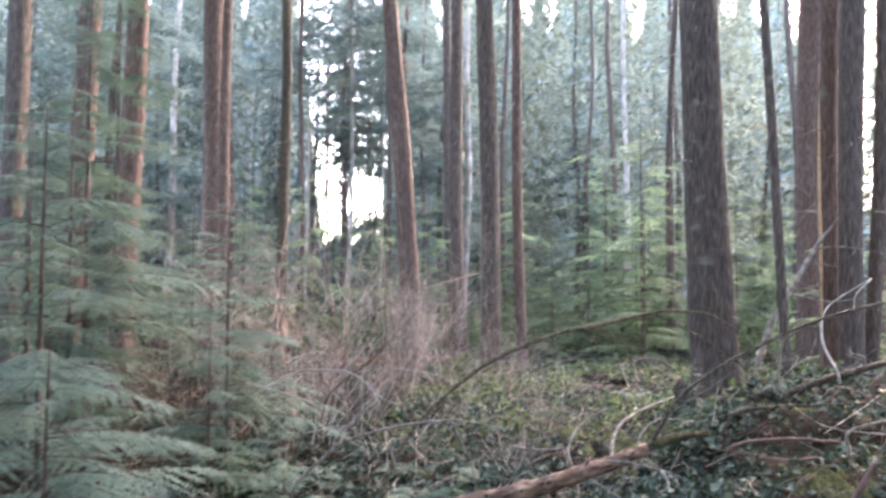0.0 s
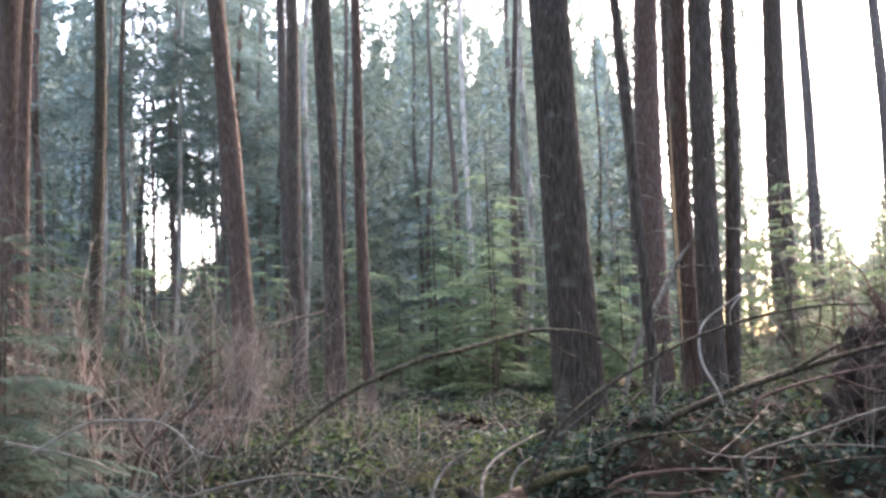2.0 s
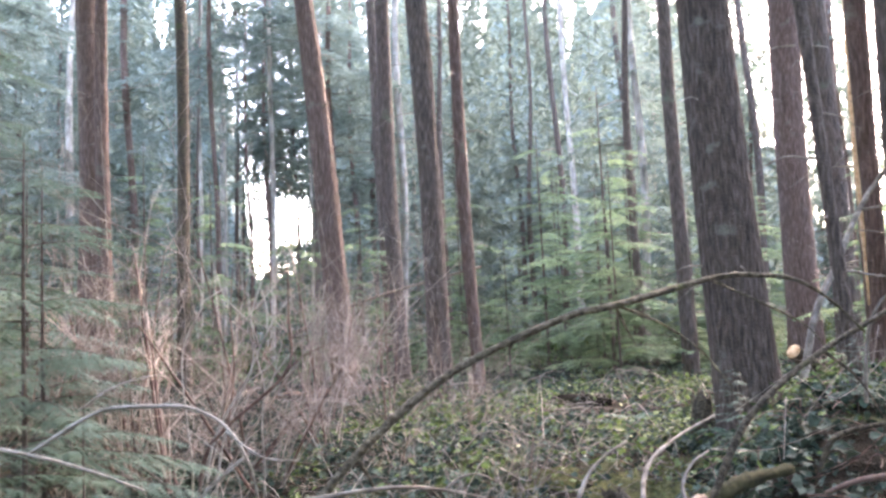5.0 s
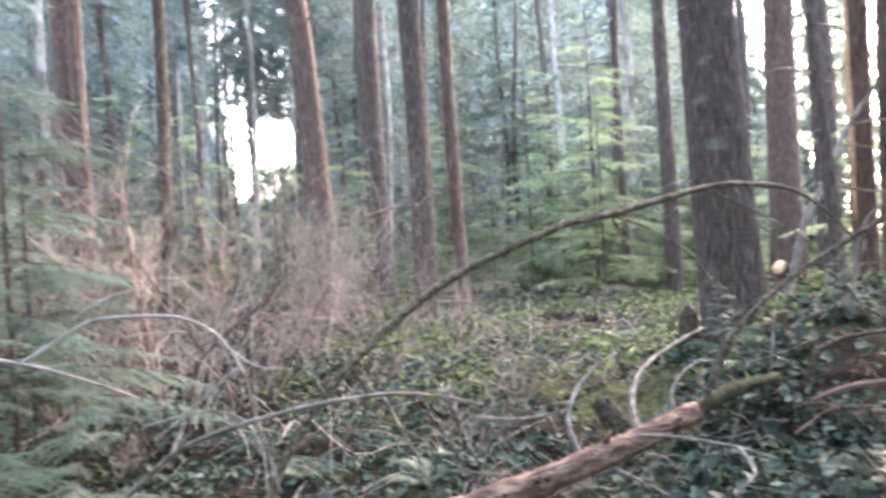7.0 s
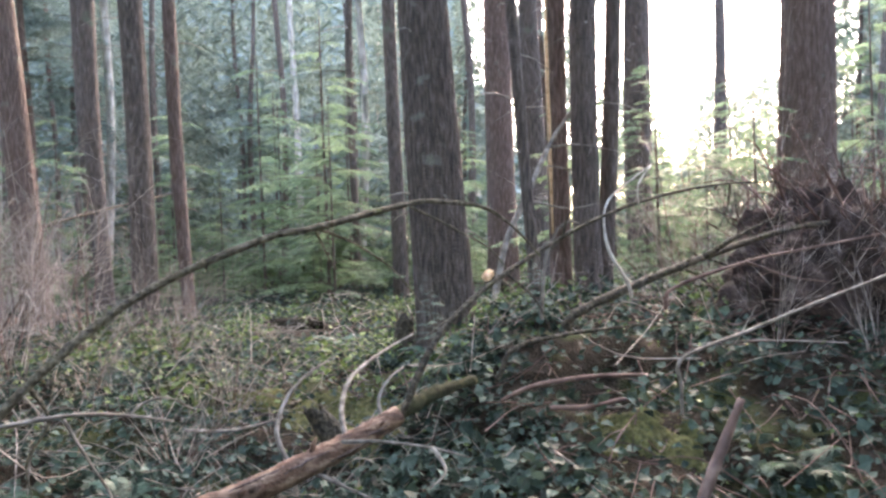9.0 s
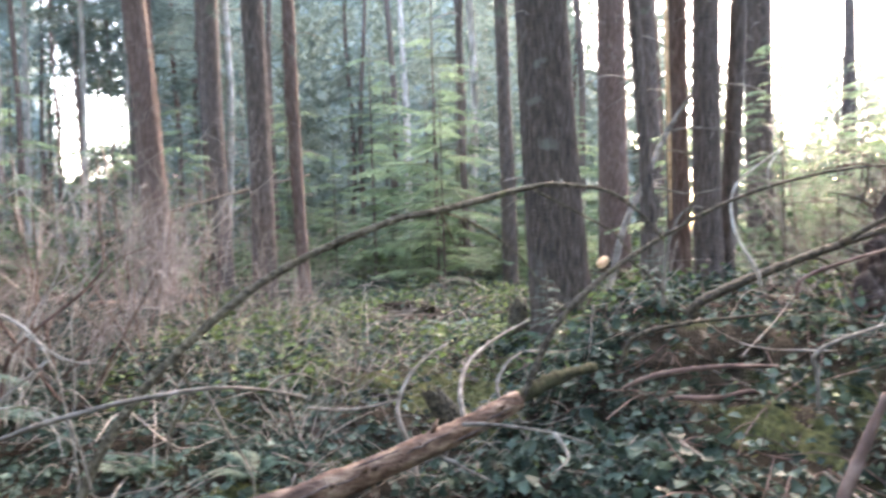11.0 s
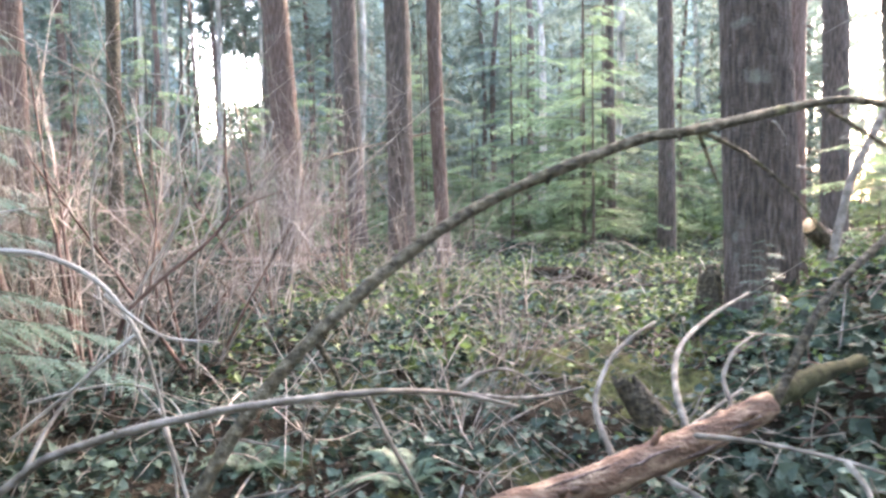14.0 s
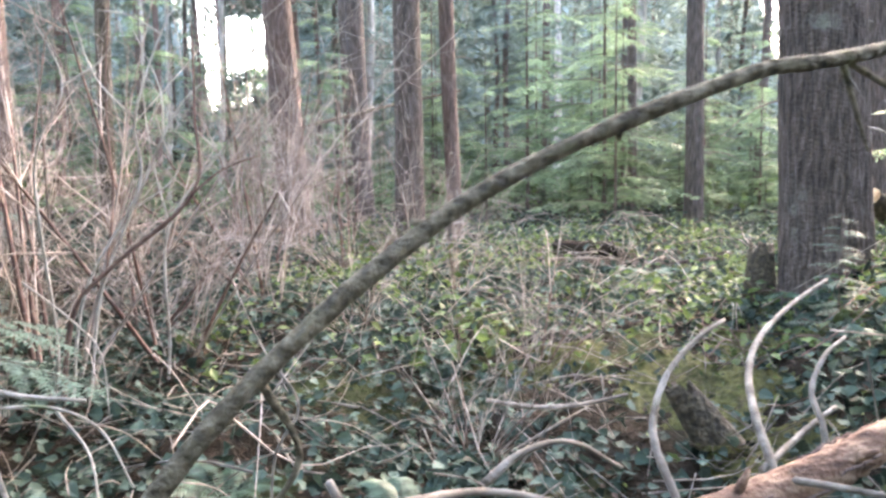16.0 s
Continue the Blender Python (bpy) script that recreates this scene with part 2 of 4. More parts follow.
def placed(build, m):
    v = np.concatenate(build.v)
    mm = np.array(m)
    return v @ mm[:3, :3].T + mm[:3, 3], build.f


def crown(seed, low, high, count, reach, pieces, mat, limb_mat, name="foliage"):
    """Boughs round a stem from low to high. Returns the meshes of foliage and limbs."""
    r = np.random.default_rng(seed)
    fol, limbs = Build(), Build()
    for k in range(count):
        u = (k + r.random()) / count
        z = low + (high - low) * u
        size = reach * (1 - 0.7 * u) * (0.55 + 0.65 * r.random())
        b, st = pieces[r.integers(len(pieces))]
        m = pose(0, 0, z, 14 * (r.random() - 0.5), 10 * (r.random() - 0.6), 360 * r.random()) @ Matrix.Diagonal((size, size, size, 1))
        fol.add(*placed(b, m))
        limbs.add(*placed(st, m))
    return fol.mesh(name, mat, False), limbs.mesh("bough_wood", limb_mat)


def bark_trunk(height, r0, seed, seg=28, rings=60, lean=(0, 0), furrow=0.07, flare=1.35, top=0.3, sway=0.0, dense=9.0):
    """A trunk with a root flare and furrowed bark; the rings lie closer near the ground."""
    r = np.random.default_rng(seed)
    ph = r.random(8) * 6.28
    z = height * np.linspace(0, 1, rings) ** 1.6
    a = np.linspace(0, 2 * np.pi, seg, endpoint=False)
    A, Z = np.meshgrid(a, z)
    rad = r0 * (top + (1 - top) * (1 - Z / height)) * (1 + (flare - 1) * np.exp(-Z / (1.1 * r0 + 0.12)) * (1 + 0.35 * np.sin(5 * A + ph[0])))
    k = np.round(seg / 3.2)
    rad *= 1 + furrow * (np.sin(k * A + 2.2 * np.sin(1.9 * Z + ph[1]) + ph[2]) * 0.5 + 0.3 * (r.random(A.shape) - 0.5)) + 0.05 * np.sin(2 * A + 0.7 * Z + ph[3])
    cx = lean[0] * Z + sway * np.sin(0.55 * Z + ph[4]) - sway * np.sin(ph[4])
    cy = lean[1] * Z + sway * np.cos(0.47 * Z + ph[5]) - sway * np.cos(ph[5])
    v = np.stack([cx + rad * np.cos(A), cy + rad * np.sin(A), Z - 0.15], -1).reshape(-1, 3)
    f = [(i * seg + j, i * seg + (j + 1) % seg, (i + 1) * seg + (j + 1) % seg, (i + 1) * seg + j) for i in range(rings - 1) for j in range(seg)]
    f.append(tuple(range((rings - 1) * seg, rings * seg)))
    return v, f


coarse = [frond(1.0, 11, 0.115, 0.40, 0.42, s) for s in range(5)]
lacy = [frond(1.0, 13, 0.10, 0.38, 0.34, 20 + s) for s in range(4)]
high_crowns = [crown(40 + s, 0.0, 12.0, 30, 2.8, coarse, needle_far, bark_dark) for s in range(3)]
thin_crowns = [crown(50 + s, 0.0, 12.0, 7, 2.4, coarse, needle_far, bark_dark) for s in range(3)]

# ---- the standing trees ----
# name: x, y at the ground, lean, diameter, bark, height of the lowest boughs, colour words
TREES = [
    (-7.20, 13.81, -0.008, -0.005, 0.54, bark_red, 9, "broad reddish-brown"),
    (-6.49, 13.03, -0.004, -0.003, 0.24, bark_red, 10, "slim reddish-brown"),
    (-5.98, 15.05, -0.017, -0.001, 0.27, bark_mossy, 9, "slim moss-tinted"),
    (-2.43, 12.82, -0.084, -0.014, 0.40, bark_red, 9, "leaning reddish-brown"),
    (-2.47, 18.95, -0.037, -0.005, 0.27, bark_dark, 8, "slim dark"),
    (-1.85, 15.56, -0.026, -0.003, 0.33, bark_dark, 9, "dark"),
    (-0.87, 12.13, -0.027, -0.001, 0.38, bark_grey, 10, "straight grey-brown"),
    (-0.28, 12.64, -0.033, -0.002, 0.21, bark_red, 8, "thin brown"),
    (3.50, 15.20, -0.004, 0.003, 0.30, bark_dark, 9, "dark straight"),
    (2.42, 7.64, -0.052, 0.018, 0.57, bark_grey, 10, "massive grey-brown furrowed"),
    (5.89, 16.10, 0.013, -0.002, 0.66, bark_red, 10, "broad pale-brown"),
    (3.03, 6.72, -0.050, 0.103, 0.12, bark_grey, 12, "slender pale leaning"),
    (6.22, 14.91, -0.003, 0.001, 0.44, bark_dark, 10, "dark brown"),
    (4.02, 8.52, 0.007, -0.003, 0.26, bark_red, 11, "brown sunlit-edged"),
    (4.13, 8.03, 0.009, -0.004, 0.32, bark_dark, 11, "dark brown"),
    (4.40, 8.26, 0.037, -0.016, 0.20, bark_dark, 11, "slim dark"),
    (7.36, 12.83, 0.008, -0.004, 0.46, bark_dark, 12, "dark backlit"),
    (14.59, 25.80, 0.006, -0.003, 0.48, bark_dark, 12, "distant dark"),
    (14.57, 21.25, 0.0, 0.0, 0.42, bark_dark, 12, "distant dark"),
    (8.26, 9.68, 0.0, 0.0, 0.78, bark_red, 12, "broad backlit"),
    (-7.60, 9.45, 0.0, 0.0, 0.42, bark_red, 9, "reddish-brown"),
    (-7.56, 10.9, 0.01, 0.0, 0.46, bark_red, 9, "reddish-brown"),
    (-7.85, 8.05, -0.01, 0.0, 0.38, bark_dark, 9, "dark brown"),
    # The next six stand out of view, added to shade the near ground.
    (-3.80, -4.60, 0.0, 0.0, 0.50, bark_grey, 8, "unseen shade-giving broad grey-brown"),
    (3.70, -2.60, 0.01, 0.0, 0.45, bark_grey, 8, "grey-brown"),
    (5.40, 1.10, 0.0, 0.01, 0.50, bark_dark, 8, "dark brown"),
    (-5.60, 0.40, 0.0, 0.0, 0.44, bark_red, 8, "reddish-brown"),
    (1.50, -7.20, 0.0, 0.0, 0.55, bark_grey, 8, "unseen shade-giving broad grey-brown"),
    (-2.00, -8.00, 0.01, 0.0, 0.40, bark_dark, 8, "dark brown"),
    (3.07, 31.77, -0.020, 0.002, 0.28, bark_pale, 14, "pale bare-stemmed"),
]


def stubs(parent, seed, lean, r0, low, high, count, length):
    """Short dead branch stubs on a trunk."""
    r = np.random.default_rng(seed)
    for _ in range(count):
        z, a = low + (high - low) * r.random() ** 1.3, r.random() * 6.28
        d = np.array([math.cos(a), math.sin(a), 0.15 - 0.5 * r.random()])
        o = np.array([lean[0] * z, lean[1] * z, z]) + d * r0 * 0.6
        ln = length * (0.3 + 1.4 * r.random() ** 2)
        mid = o + d * ln * 0.5 + np.array([0, 0, 0.05 * ln])
        v, f = tube(curve([o, mid, o + d * ln - np.array([0, 0, 0.15 * ln])], 3), [0.012, 0.003], 4)
        part("dead_branch", mesh("dead_branch", v, f, wood_dead), parent)


for i, (x, y, lx, ly, dia, bark, low, words) in enumerate(TREES):
    gz = float(ground_z(x, y))
    t = thing("conifer_tree", f"{words} conifer trunk with boughs high above", "tree", (x, y, gz), "standing conifers")
    near = y < 13
    v, f = bark_trunk(24, dia / 2, 100 + i, 84 if dia > 0.5 and near else 32, 170 if near else 40, (lx, ly), 0.055 if dia > 0.3 else 0.04, 1.18, 0.35, 0.04)
    part("trunk", mesh("trunk", v, f, bark), t)
    stubs(t, 200 + i, (lx, ly), dia / 2, 1.2, 6.5, 12, 0.5)
    # Crowns out of sight: dense near the path for shade, sparse beyond for light.
    fol, limbs = (high_crowns if y < 10 else thin_crowns)[i % 3]
    # Near crowns widened to darken the ground below them.
    wide = 1.9 if y < 10 else 1.0
    m = pose(lx * low, ly * low, low, 0, 0, 77 * i) @ Matrix.Diagonal((wide, wide, 1, 1))
    part("foliage", fol, t, m=m, kind="stuff")
    part("bough_wood", limbs, t, m=m, kind="stuff")

# Orange strip on the left edge: sunlight put in as a coloured piece.
for ob in [o for o in scene.objects if o.name.startswith("conifer_tree") and o.get("label", "").startswith("brown sunlit-edged")]:
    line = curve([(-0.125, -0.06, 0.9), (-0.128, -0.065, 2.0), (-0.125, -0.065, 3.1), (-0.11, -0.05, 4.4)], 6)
    part("sunlit_strip", mesh("sunlit_strip", *tube(line, [0.012, 0.034, 0.038, 0.014], 8, 0.2), wood_cut_and_sun_strip), ob, "orange strip painted as sunlight on the trunk edge")

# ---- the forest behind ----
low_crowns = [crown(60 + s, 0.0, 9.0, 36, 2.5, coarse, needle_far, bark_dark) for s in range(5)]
small_crowns = [crown(80 + s, 0.3, 4.2, 32, 1.5, lacy, needle_light, bark_dark) for s in range(4)]
far_trunks = [mesh("trunk", *bark_trunk(24, 0.13, 300 + s, 12, 22, (0.01 * (s - 2), 0), 0.06, 1.3, 0.3, 0.10), (bark_dark, bark_red, bark_grey, bark_pale, bark_grey)[s % 5]) for s in range(5)]
thin_trunk = mesh("trunk", *bark_trunk(4.6, 0.035, 320, 8, 16, (0, 0), 0.03, 1.3, 0.2, 0.03), bark_dark)
r = np.random.default_rng(11)


dead_bough = mesh("dead_branch", *tube(curve([(0, 0, 0), (0.5, 0.05, 0.05), (1.1, 0.0, -0.1)], 3), [0.02, 0.006], 4), wood_dead)


def far_tree(x, y, base, k, s=1.0):
    t = thing("conifer_tree", "tall slim conifer in the crowded forest" if base > 11 or k % 3 == 0 else "tall conifer with drooping blue-green boughs", "tree", (x, y, float(ground_z(x, y)) - 0.05), "forest conifers")
    w = s * (0.75 + 0.5 * r.random())
    part("trunk", far_trunks[k % 5], t, m=Matrix.Diagonal((w, w, 1, 1)))
    if base > 11 or k % 3 == 0:
        part("dead_branch", dead_bough, t, m=pose(0, 0, 3 + 6 * r.random(), 0, 10, 360 * r.random()))
        return
    fol, limbs = low_crowns[k % 5]
    m = pose(0, 0, base, 0, 0, 360 * r.random()) @ Matrix.Diagonal((0.8 + 0.5 * r.random(),) * 2 + (1.1, 1))
    part("foliage", fol, t, m=m, kind="stuff")
    part("bough_wood", limbs, t, m=m, kind="stuff")


spots = [(a, b) for a, b, *_ in TREES]
made = 0
while made < 140:
    az, dist = -62 + 124 * r.random(), 19 + 52 * r.random() ** 0.8
    # Unseen trees behind the camera, added to block light from there.
    if r.random() < 0.26:
        az = 65 + 230 * r.random()
        dist = 9 + 16 * r.random()
    x, y = dist * math.sin(radians(az)), dist * math.cos(radians(az))
    if min((x - a) ** 2 + (y - b) ** 2 for a, b in spots) < 1.6 or 25 < az < 40 or (x * x + (y + 1) ** 2 < 60):
        continue
    spots.append((x, y))
    clear = -23 < az < -12
    far_tree(x, y, 1.2 + (0.18 + 0.05 * r.random()) * dist if clear else 1.5 + 0.13 * dist * r.random() + 2 * r.random(), made, 0.7 if clear else 1.0)
    made += 1


def sapling(x, y, k, s=1.0):
    t = thing("conifer_sapling", "young conifer with light green feathery boughs", "sapling", (x, y, float(ground_z(x, y)) - 0.03), "young conifers")
    part("trunk", thin_trunk, t, m=Matrix.Diagonal((s, s, s, 1)))
    fol, limbs = small_crowns[k % 4]
    m = pose(0, 0, 0, 0, 0, 360 * r.random()) @ Matrix.Diagonal((s, s, s, 1))
    part("foliage", fol, t, m=m, kind="stuff")
    part("bough_wood", limbs, t, m=m, kind="stuff")


sapling(1.13, 19.42, 1, 1.3)
for k, (x, y, s) in enumerate([(0.2, 17.0, 0.7), (2.3, 18.2, 0.95), (2.9, 21.0, 1.1), (-0.8, 19.5, 0.9), (1.8, 23.0, 1.2), (4.5, 19.0, 0.9), (3.7, 22.5, 1.2), (5.3, 21.0, 1.1), (-3.4, 17.5, 0.8), (-4.7, 19.0, 1.0)]):
    sapling(x, y, k, s)
for k in range(26):
    az, dist = -22 + 9.5 * r.random(), 24 + 34 * r.random()
    x, y = dist * math.sin(radians(az)), dist * math.cos(radians(az))
    spots.append((x, y))
    far_tree(x, y, 1.5 + 0.215 * dist + 2 * r.random(), k, 0.62)
for k in range(64):
    az, dist = -45 + 95 * r.random(), 15 + 34 * r.random()
    x, y = dist * math.sin(radians(az)), dist * math.cos(radians(az))
    if min((x - a) ** 2 + (y - b) ** 2 for a, b in spots) > 0.8:
        sapling(x, y, k, (0.45 + 0.75 * r.random()) * (1 + 0.012 * dist))


for k in range(70):
    x, y = -6.5 + 14 * r.random(), 15 + 9 * r.random()
    if min((x - a) ** 2 + (y - b) ** 2 for a, b in spots) > 0.3:
        sapling(x, y, 1 + 2 * (k % 2), 0.22 + 0.3 * r.random())


def far_woods(n, near, far, seed, first=-70, last=70, high=0.8):
    """The tangle of distant drooping needles that closes the view between the trunks; behind, unseen, it blocks light.
    """
    q = np.random.default_rng(seed)
    az = np.radians(first + (last - first) * q.random(n))
    deg = np.degrees(az)
    d = near + (far - near) * q.random(n)
    gap = (deg > -15.9) & (deg < -13.0)
    slit = (deg > -20) & (deg <= -15.9)
    glow = (deg > 26) & (deg < 38)
    top = np.where(gap, 0.07 * d, np.where(glow, 0.12 * d, high * d)) * (0.85 + 0.3 * np.sin(9 * az + 3 * np.sin(23 * az)))
    x, y = d * np.sin(az), d * np.cos(az)
    top = np.where(gap, 0.088 * d, top)
    z = ground_z(x, y) + top * q.random(n) ** np.where(glow, 2.4, np.where(gap, 0.9, 1.25)) * np.where(gap | glow, 1.5, 1.0)
    hang = gap & (q.random(n) < 0.72)
    z = np.where(hang, ground_z(x, y) + d * (0.195 + 0.36 * q.random(n) ** 1.4), z)
    tree = np.sin(41 * az + 2 * np.sin(17 * az) + 0.25 * d)
    brink = (deg > 14) & (deg <= 26) & (z > 0.09 * d)
    keep = q.random(n) < np.where(brink, 0.65 + 0.3 * tree, 1.0) * np.where(slit & (z > 0.10 * d) & (z < 0.19 * d), 0.45 + 0.4 * tree, 0.78 + 0.22 * tree)
    x, y, z, n = x[keep], y[keep], z[keep], int(keep.sum())
    a, ln, w = q.random(n) * 6.28, (0.3 + 0.012 * near) * (0.5 + 0.8 * q.random(n)), 0.045 + 0.07 * q.random(n)
    drop = -0.15 - 0.55 * q.random(n)
    p = np.stack([x, y, z], -1)
    t = p + np.stack([np.cos(a) * ln, np.sin(a) * ln, drop * ln], -1)
    s = np.stack([-np.sin(a) * w, np.cos(a) * w, (q.random(n) - 0.5) * w], -1)
    v = np.stack([p - s, p + s, t], 1).reshape(-1, 3)
    f = np.arange(3 * n).reshape(-1, 3)
    solid("far_woods", mesh("far_woods", v.tolist(), f.tolist(), needle_far, False), "conifer boughs closing the forest all round, unseen behind", "far woods", kind="stuff")


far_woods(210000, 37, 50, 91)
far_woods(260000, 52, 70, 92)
# Nearer ring out of view at the back, added to cut light from behind.
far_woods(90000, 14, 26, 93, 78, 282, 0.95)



def distance():
    """Added backdrop beyond the last trees, coloured like haze; open where sky shows low."""
    q = np.random.default_rng(95)
    b = Build()
    for a0, a1 in ((-178, 21.5), (40, 178)):
        deg = np.arange(a0, a1 + 0.4, 0.5)
        rise = np.linspace(0, 1, 14)
        D, R = np.meshgrid(deg, rise)
        H = np.interp(D, (-20, -17.2, -12.8, -12, 13, 21.5, 40, 46), (50, 11, 11, 48, 46, 9, 10, 48))
        H = H * (0.86 + 0.10 * np.sin(D * 0.9) + 0.08 * np.sin(D * 3.1 + 1))
        rad = 84 + 10 * R + 2.5 * q.random(D.shape)
        v = np.stack([rad * np.sin(np.radians(D)), rad * np.cos(np.radians(D)), -1 + R * H + 1.5 * q.random(D.shape)], -1).reshape(-1, 3)
        n = len(deg)
        b.add(v, [(i * n + j, i * n + j + 1, (i + 1) * n + j + 1, (i + 1) * n + j) for i in range(len(rise) - 1) for j in range(n - 1)])
    solid("backdrop", b.mesh("backdrop", haze_tone), "added backdrop behind the forest, haze painted into its colour", "backdrop", kind="structure")


# Haze is put into this pale blue-green colour.
haze_tone = material("haze_tone", [(0.3, (0.085, 0.12, 0.115)), (0.5, (0.14, 0.185, 0.175)), (0.72, (0.21, 0.255, 0.245))], (0.5, 0.5, 0.09), rough=1.0, bump=0.0)
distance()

# ---- fallen wood and branches near the path ----
def branch(label, pts, radii, mat, seg=8, twigs=(), name="dead_branch", category="branch", group="", knots=0):
    t = thing(name, label, category, pts[0], group)
    o = np.asarray(pts[0], float)
    line = curve(np.asarray(pts, float) - o, 8)
    b = Build()
    b.add(*tube(line, radii, seg, 0.14))
    rr = np.interp(np.linspace(0, 1, len(line)), np.linspace(0, 1, len(radii)), radii)
    for _ in range(knots):
        k = rng.integers(2, len(line) - 2)
        d = rng.normal(size=3)
        d /= np.linalg.norm(d)
        b.add(*tube([line[k], line[k] + d * rr[k] * 1.2, line[k] + d * rr[k] * 1.9], [rr[k] * 0.7, rr[k] * 0.5, rr[k] * 0.2], 5))
    part("stem", b.mesh("stem", mat), t)
    for tw in twigs:
        part("twig", mesh("twig", *tube(curve(np.asarray(tw, float) - o, 5), [radii[-1] * 1.4 + 0.002, 0.003], 5, 0.12), mat), t)
    return t


branch("long bent mossy branch arching over the undergrowth",
       [(-0.93, 2.97, 0.05), (-0.87, 3.00, 0.41), (-0.75, 3.09, 0.74), (-0.50, 3.20, 1.06), (-0.10, 3.40, 1.38), (0.43, 3.56, 1.61), (0.68, 3.63, 1.66),
        (1.24, 3.99, 1.79), (1.49, 4.12, 1.80), (1.75, 4.27, 1.77), (1.96, 4.36, 1.65), (2.16, 4.45, 1.47)],
       [0.022, 0.0205, 0.0195, 0.019, 0.018, 0.017, 0.015, 0.012, 0.009, 0.005], bark_branch, 10,
       [[(0.68, 3.63, 1.66), (0.89, 3.76, 1.58), (1.12, 3.90, 1.43), (1.29, 3.99, 1.23)], [(0.68, 3.63, 1.66), (0.73, 3.66, 1.55), (0.78, 3.70, 1.46)],
        [(1.24, 3.99, 1.77), (1.49, 4.11, 1.66), (1.75, 4.21, 1.53), (1.88, 4.30, 1.41)], [(-0.50, 3.20, 1.04), (-0.44, 3.22, 0.9), (-0.52, 3.2, 0.75), (-0.5, 3.18, 0.6)]], knots=16)
branch("thin dead branch reaching low over ivy, with a forked grey tip",
       [(-1.60, 2.97, 0.20), (-1.55, 2.97, 0.43), (-1.23, 2.97, 0.73), (-0.99, 2.88, 0.85), (-0.71, 2.80, 0.935), (-0.49, 2.73, 0.985), (-0.27, 2.74, 1.005), (-0.11, 2.93, 0.955), (0.05, 2.98, 0.91)],
       [0.014, 0.0125, 0.011, 0.010, 0.0085, 0.007, 0.004], wood_dead, 8,
       [[(-0.11, 2.97, 0.95), (-0.05, 3.0, 0.99), (0.03, 3.05, 0.99), (0.12, 3.1, 0.93)], [(-0.34, 2.95, 0.96), (-0.27, 2.97, 0.81), (-0.18, 3.0, 0.62), (-0.16, 3.0, 0.45)],
        [(-1.21, 2.96, 0.75), (-1.18, 3.06, 0.86), (-1.08, 3.16, 1.02)], [(-0.85, 2.95, 0.88), (-0.8, 2.93, 0.75), (-0.75, 2.9, 0.6)]], knots=8)
branch("pale drooping dead branch bowed in front of the thicket",
       [(-1.95, 3.15, 1.1), (-1.67, 3.09, 1.25), (-1.52, 3.04, 1.30), (-1.31, 2.99, 1.31), (-1.15, 2.97, 1.30), (-1.01, 2.97, 1.23), (-0.92, 2.98, 1.10), (-0.89, 3.03, 0.94), (-0.86, 3.06, 0.71), (-0.83, 3.05, 0.3)],
       [0.009, 0.009, 0.008, 0.0065, 0.005, 0.003], bark_pale, 7, [[(-0.92, 2.98, 1.1), (-1.1, 3.0, 0.95), (-1.3, 3.05, 0.8)], [(-1.0, 2.98, 1.2), (-0.85, 2.95, 1.1), (-0.7, 2.95, 1.08)]])
branch("pale snapped stick caught in green boughs", [(-1.75, 2.42, 1.26), (-1.53, 2.42, 1.21), (-1.41, 2.43, 1.18), (-1.28, 2.49, 1.12), (-1.15, 2.55, 1.05)], [0.007, 0.006, 0.004], bark_pale, 7)
branch("pale twig lying across green boughs", [(-1.95, 3.6, 1.25), (-1.79, 3.60, 1.35), (-1.62, 3.60, 1.40), (-1.44, 3.65, 1.42)], [0.007, 0.005, 0.003], bark_pale, 6)
branch("dark mossy branch sweeping up from the end of the log",
       [(1.22, 4.36, 0.55), (1.46, 4.49, 0.95), (1.73, 4.63, 1.18), (2.05, 4.80, 1.36), (2.54, 4.99, 1.59), (3.06, 5.16, 1.78), (3.62, 5.33, 1.91), (4.22, 5.49, 1.99), (4.75, 5.56, 2.00)],
       [0.021, 0.020, 0.018, 0.016, 0.014, 0.011, 0.007], bark_mossy, 9,
       [[(2.54, 4.99, 1.59), (2.6, 5.0, 1.75), (2.75, 5.05, 1.8)], [(4.22, 5.49, 1.99), (4.2, 5.5, 1.8), (4.1, 5.5, 1.6)], [(2.05, 4.8, 1.36), (2.2, 4.7, 1.2), (2.3, 4.6, 0.95)]], knots=10)
branch("white weathered branch curving upright like a rib",
       [(3.0, 4.88, 1.15), (2.98, 4.89, 1.26), (2.90, 5.00, 1.48), (2.91, 5.10, 1.70), (3.00, 5.18, 1.86), (3.20, 5.23, 2.00), (3.45, 5.37, 2.13)],
       [0.012, 0.012, 0.011, 0.009, 0.007, 0.004], wood_white, 8, [[(3.45, 5.37, 2.13), (3.26, 5.22, 1.97), (3.21, 5.13, 1.82)]])
branch("pale forked twig bent over at the tip", [(2.64, 5.68, 0.95), (2.65, 5.68, 1.13), (2.69, 5.67, 1.44), (2.77, 5.65, 1.63), (2.86, 5.63, 1.71), (2.95, 5.61, 1.70)], [0.016, 0.014, 0.012, 0.008], wood_dead, 7,
       [[(2.72, 5.66, 1.5), (2.85, 5.62, 1.62), (2.95, 5.6, 1.66)]])
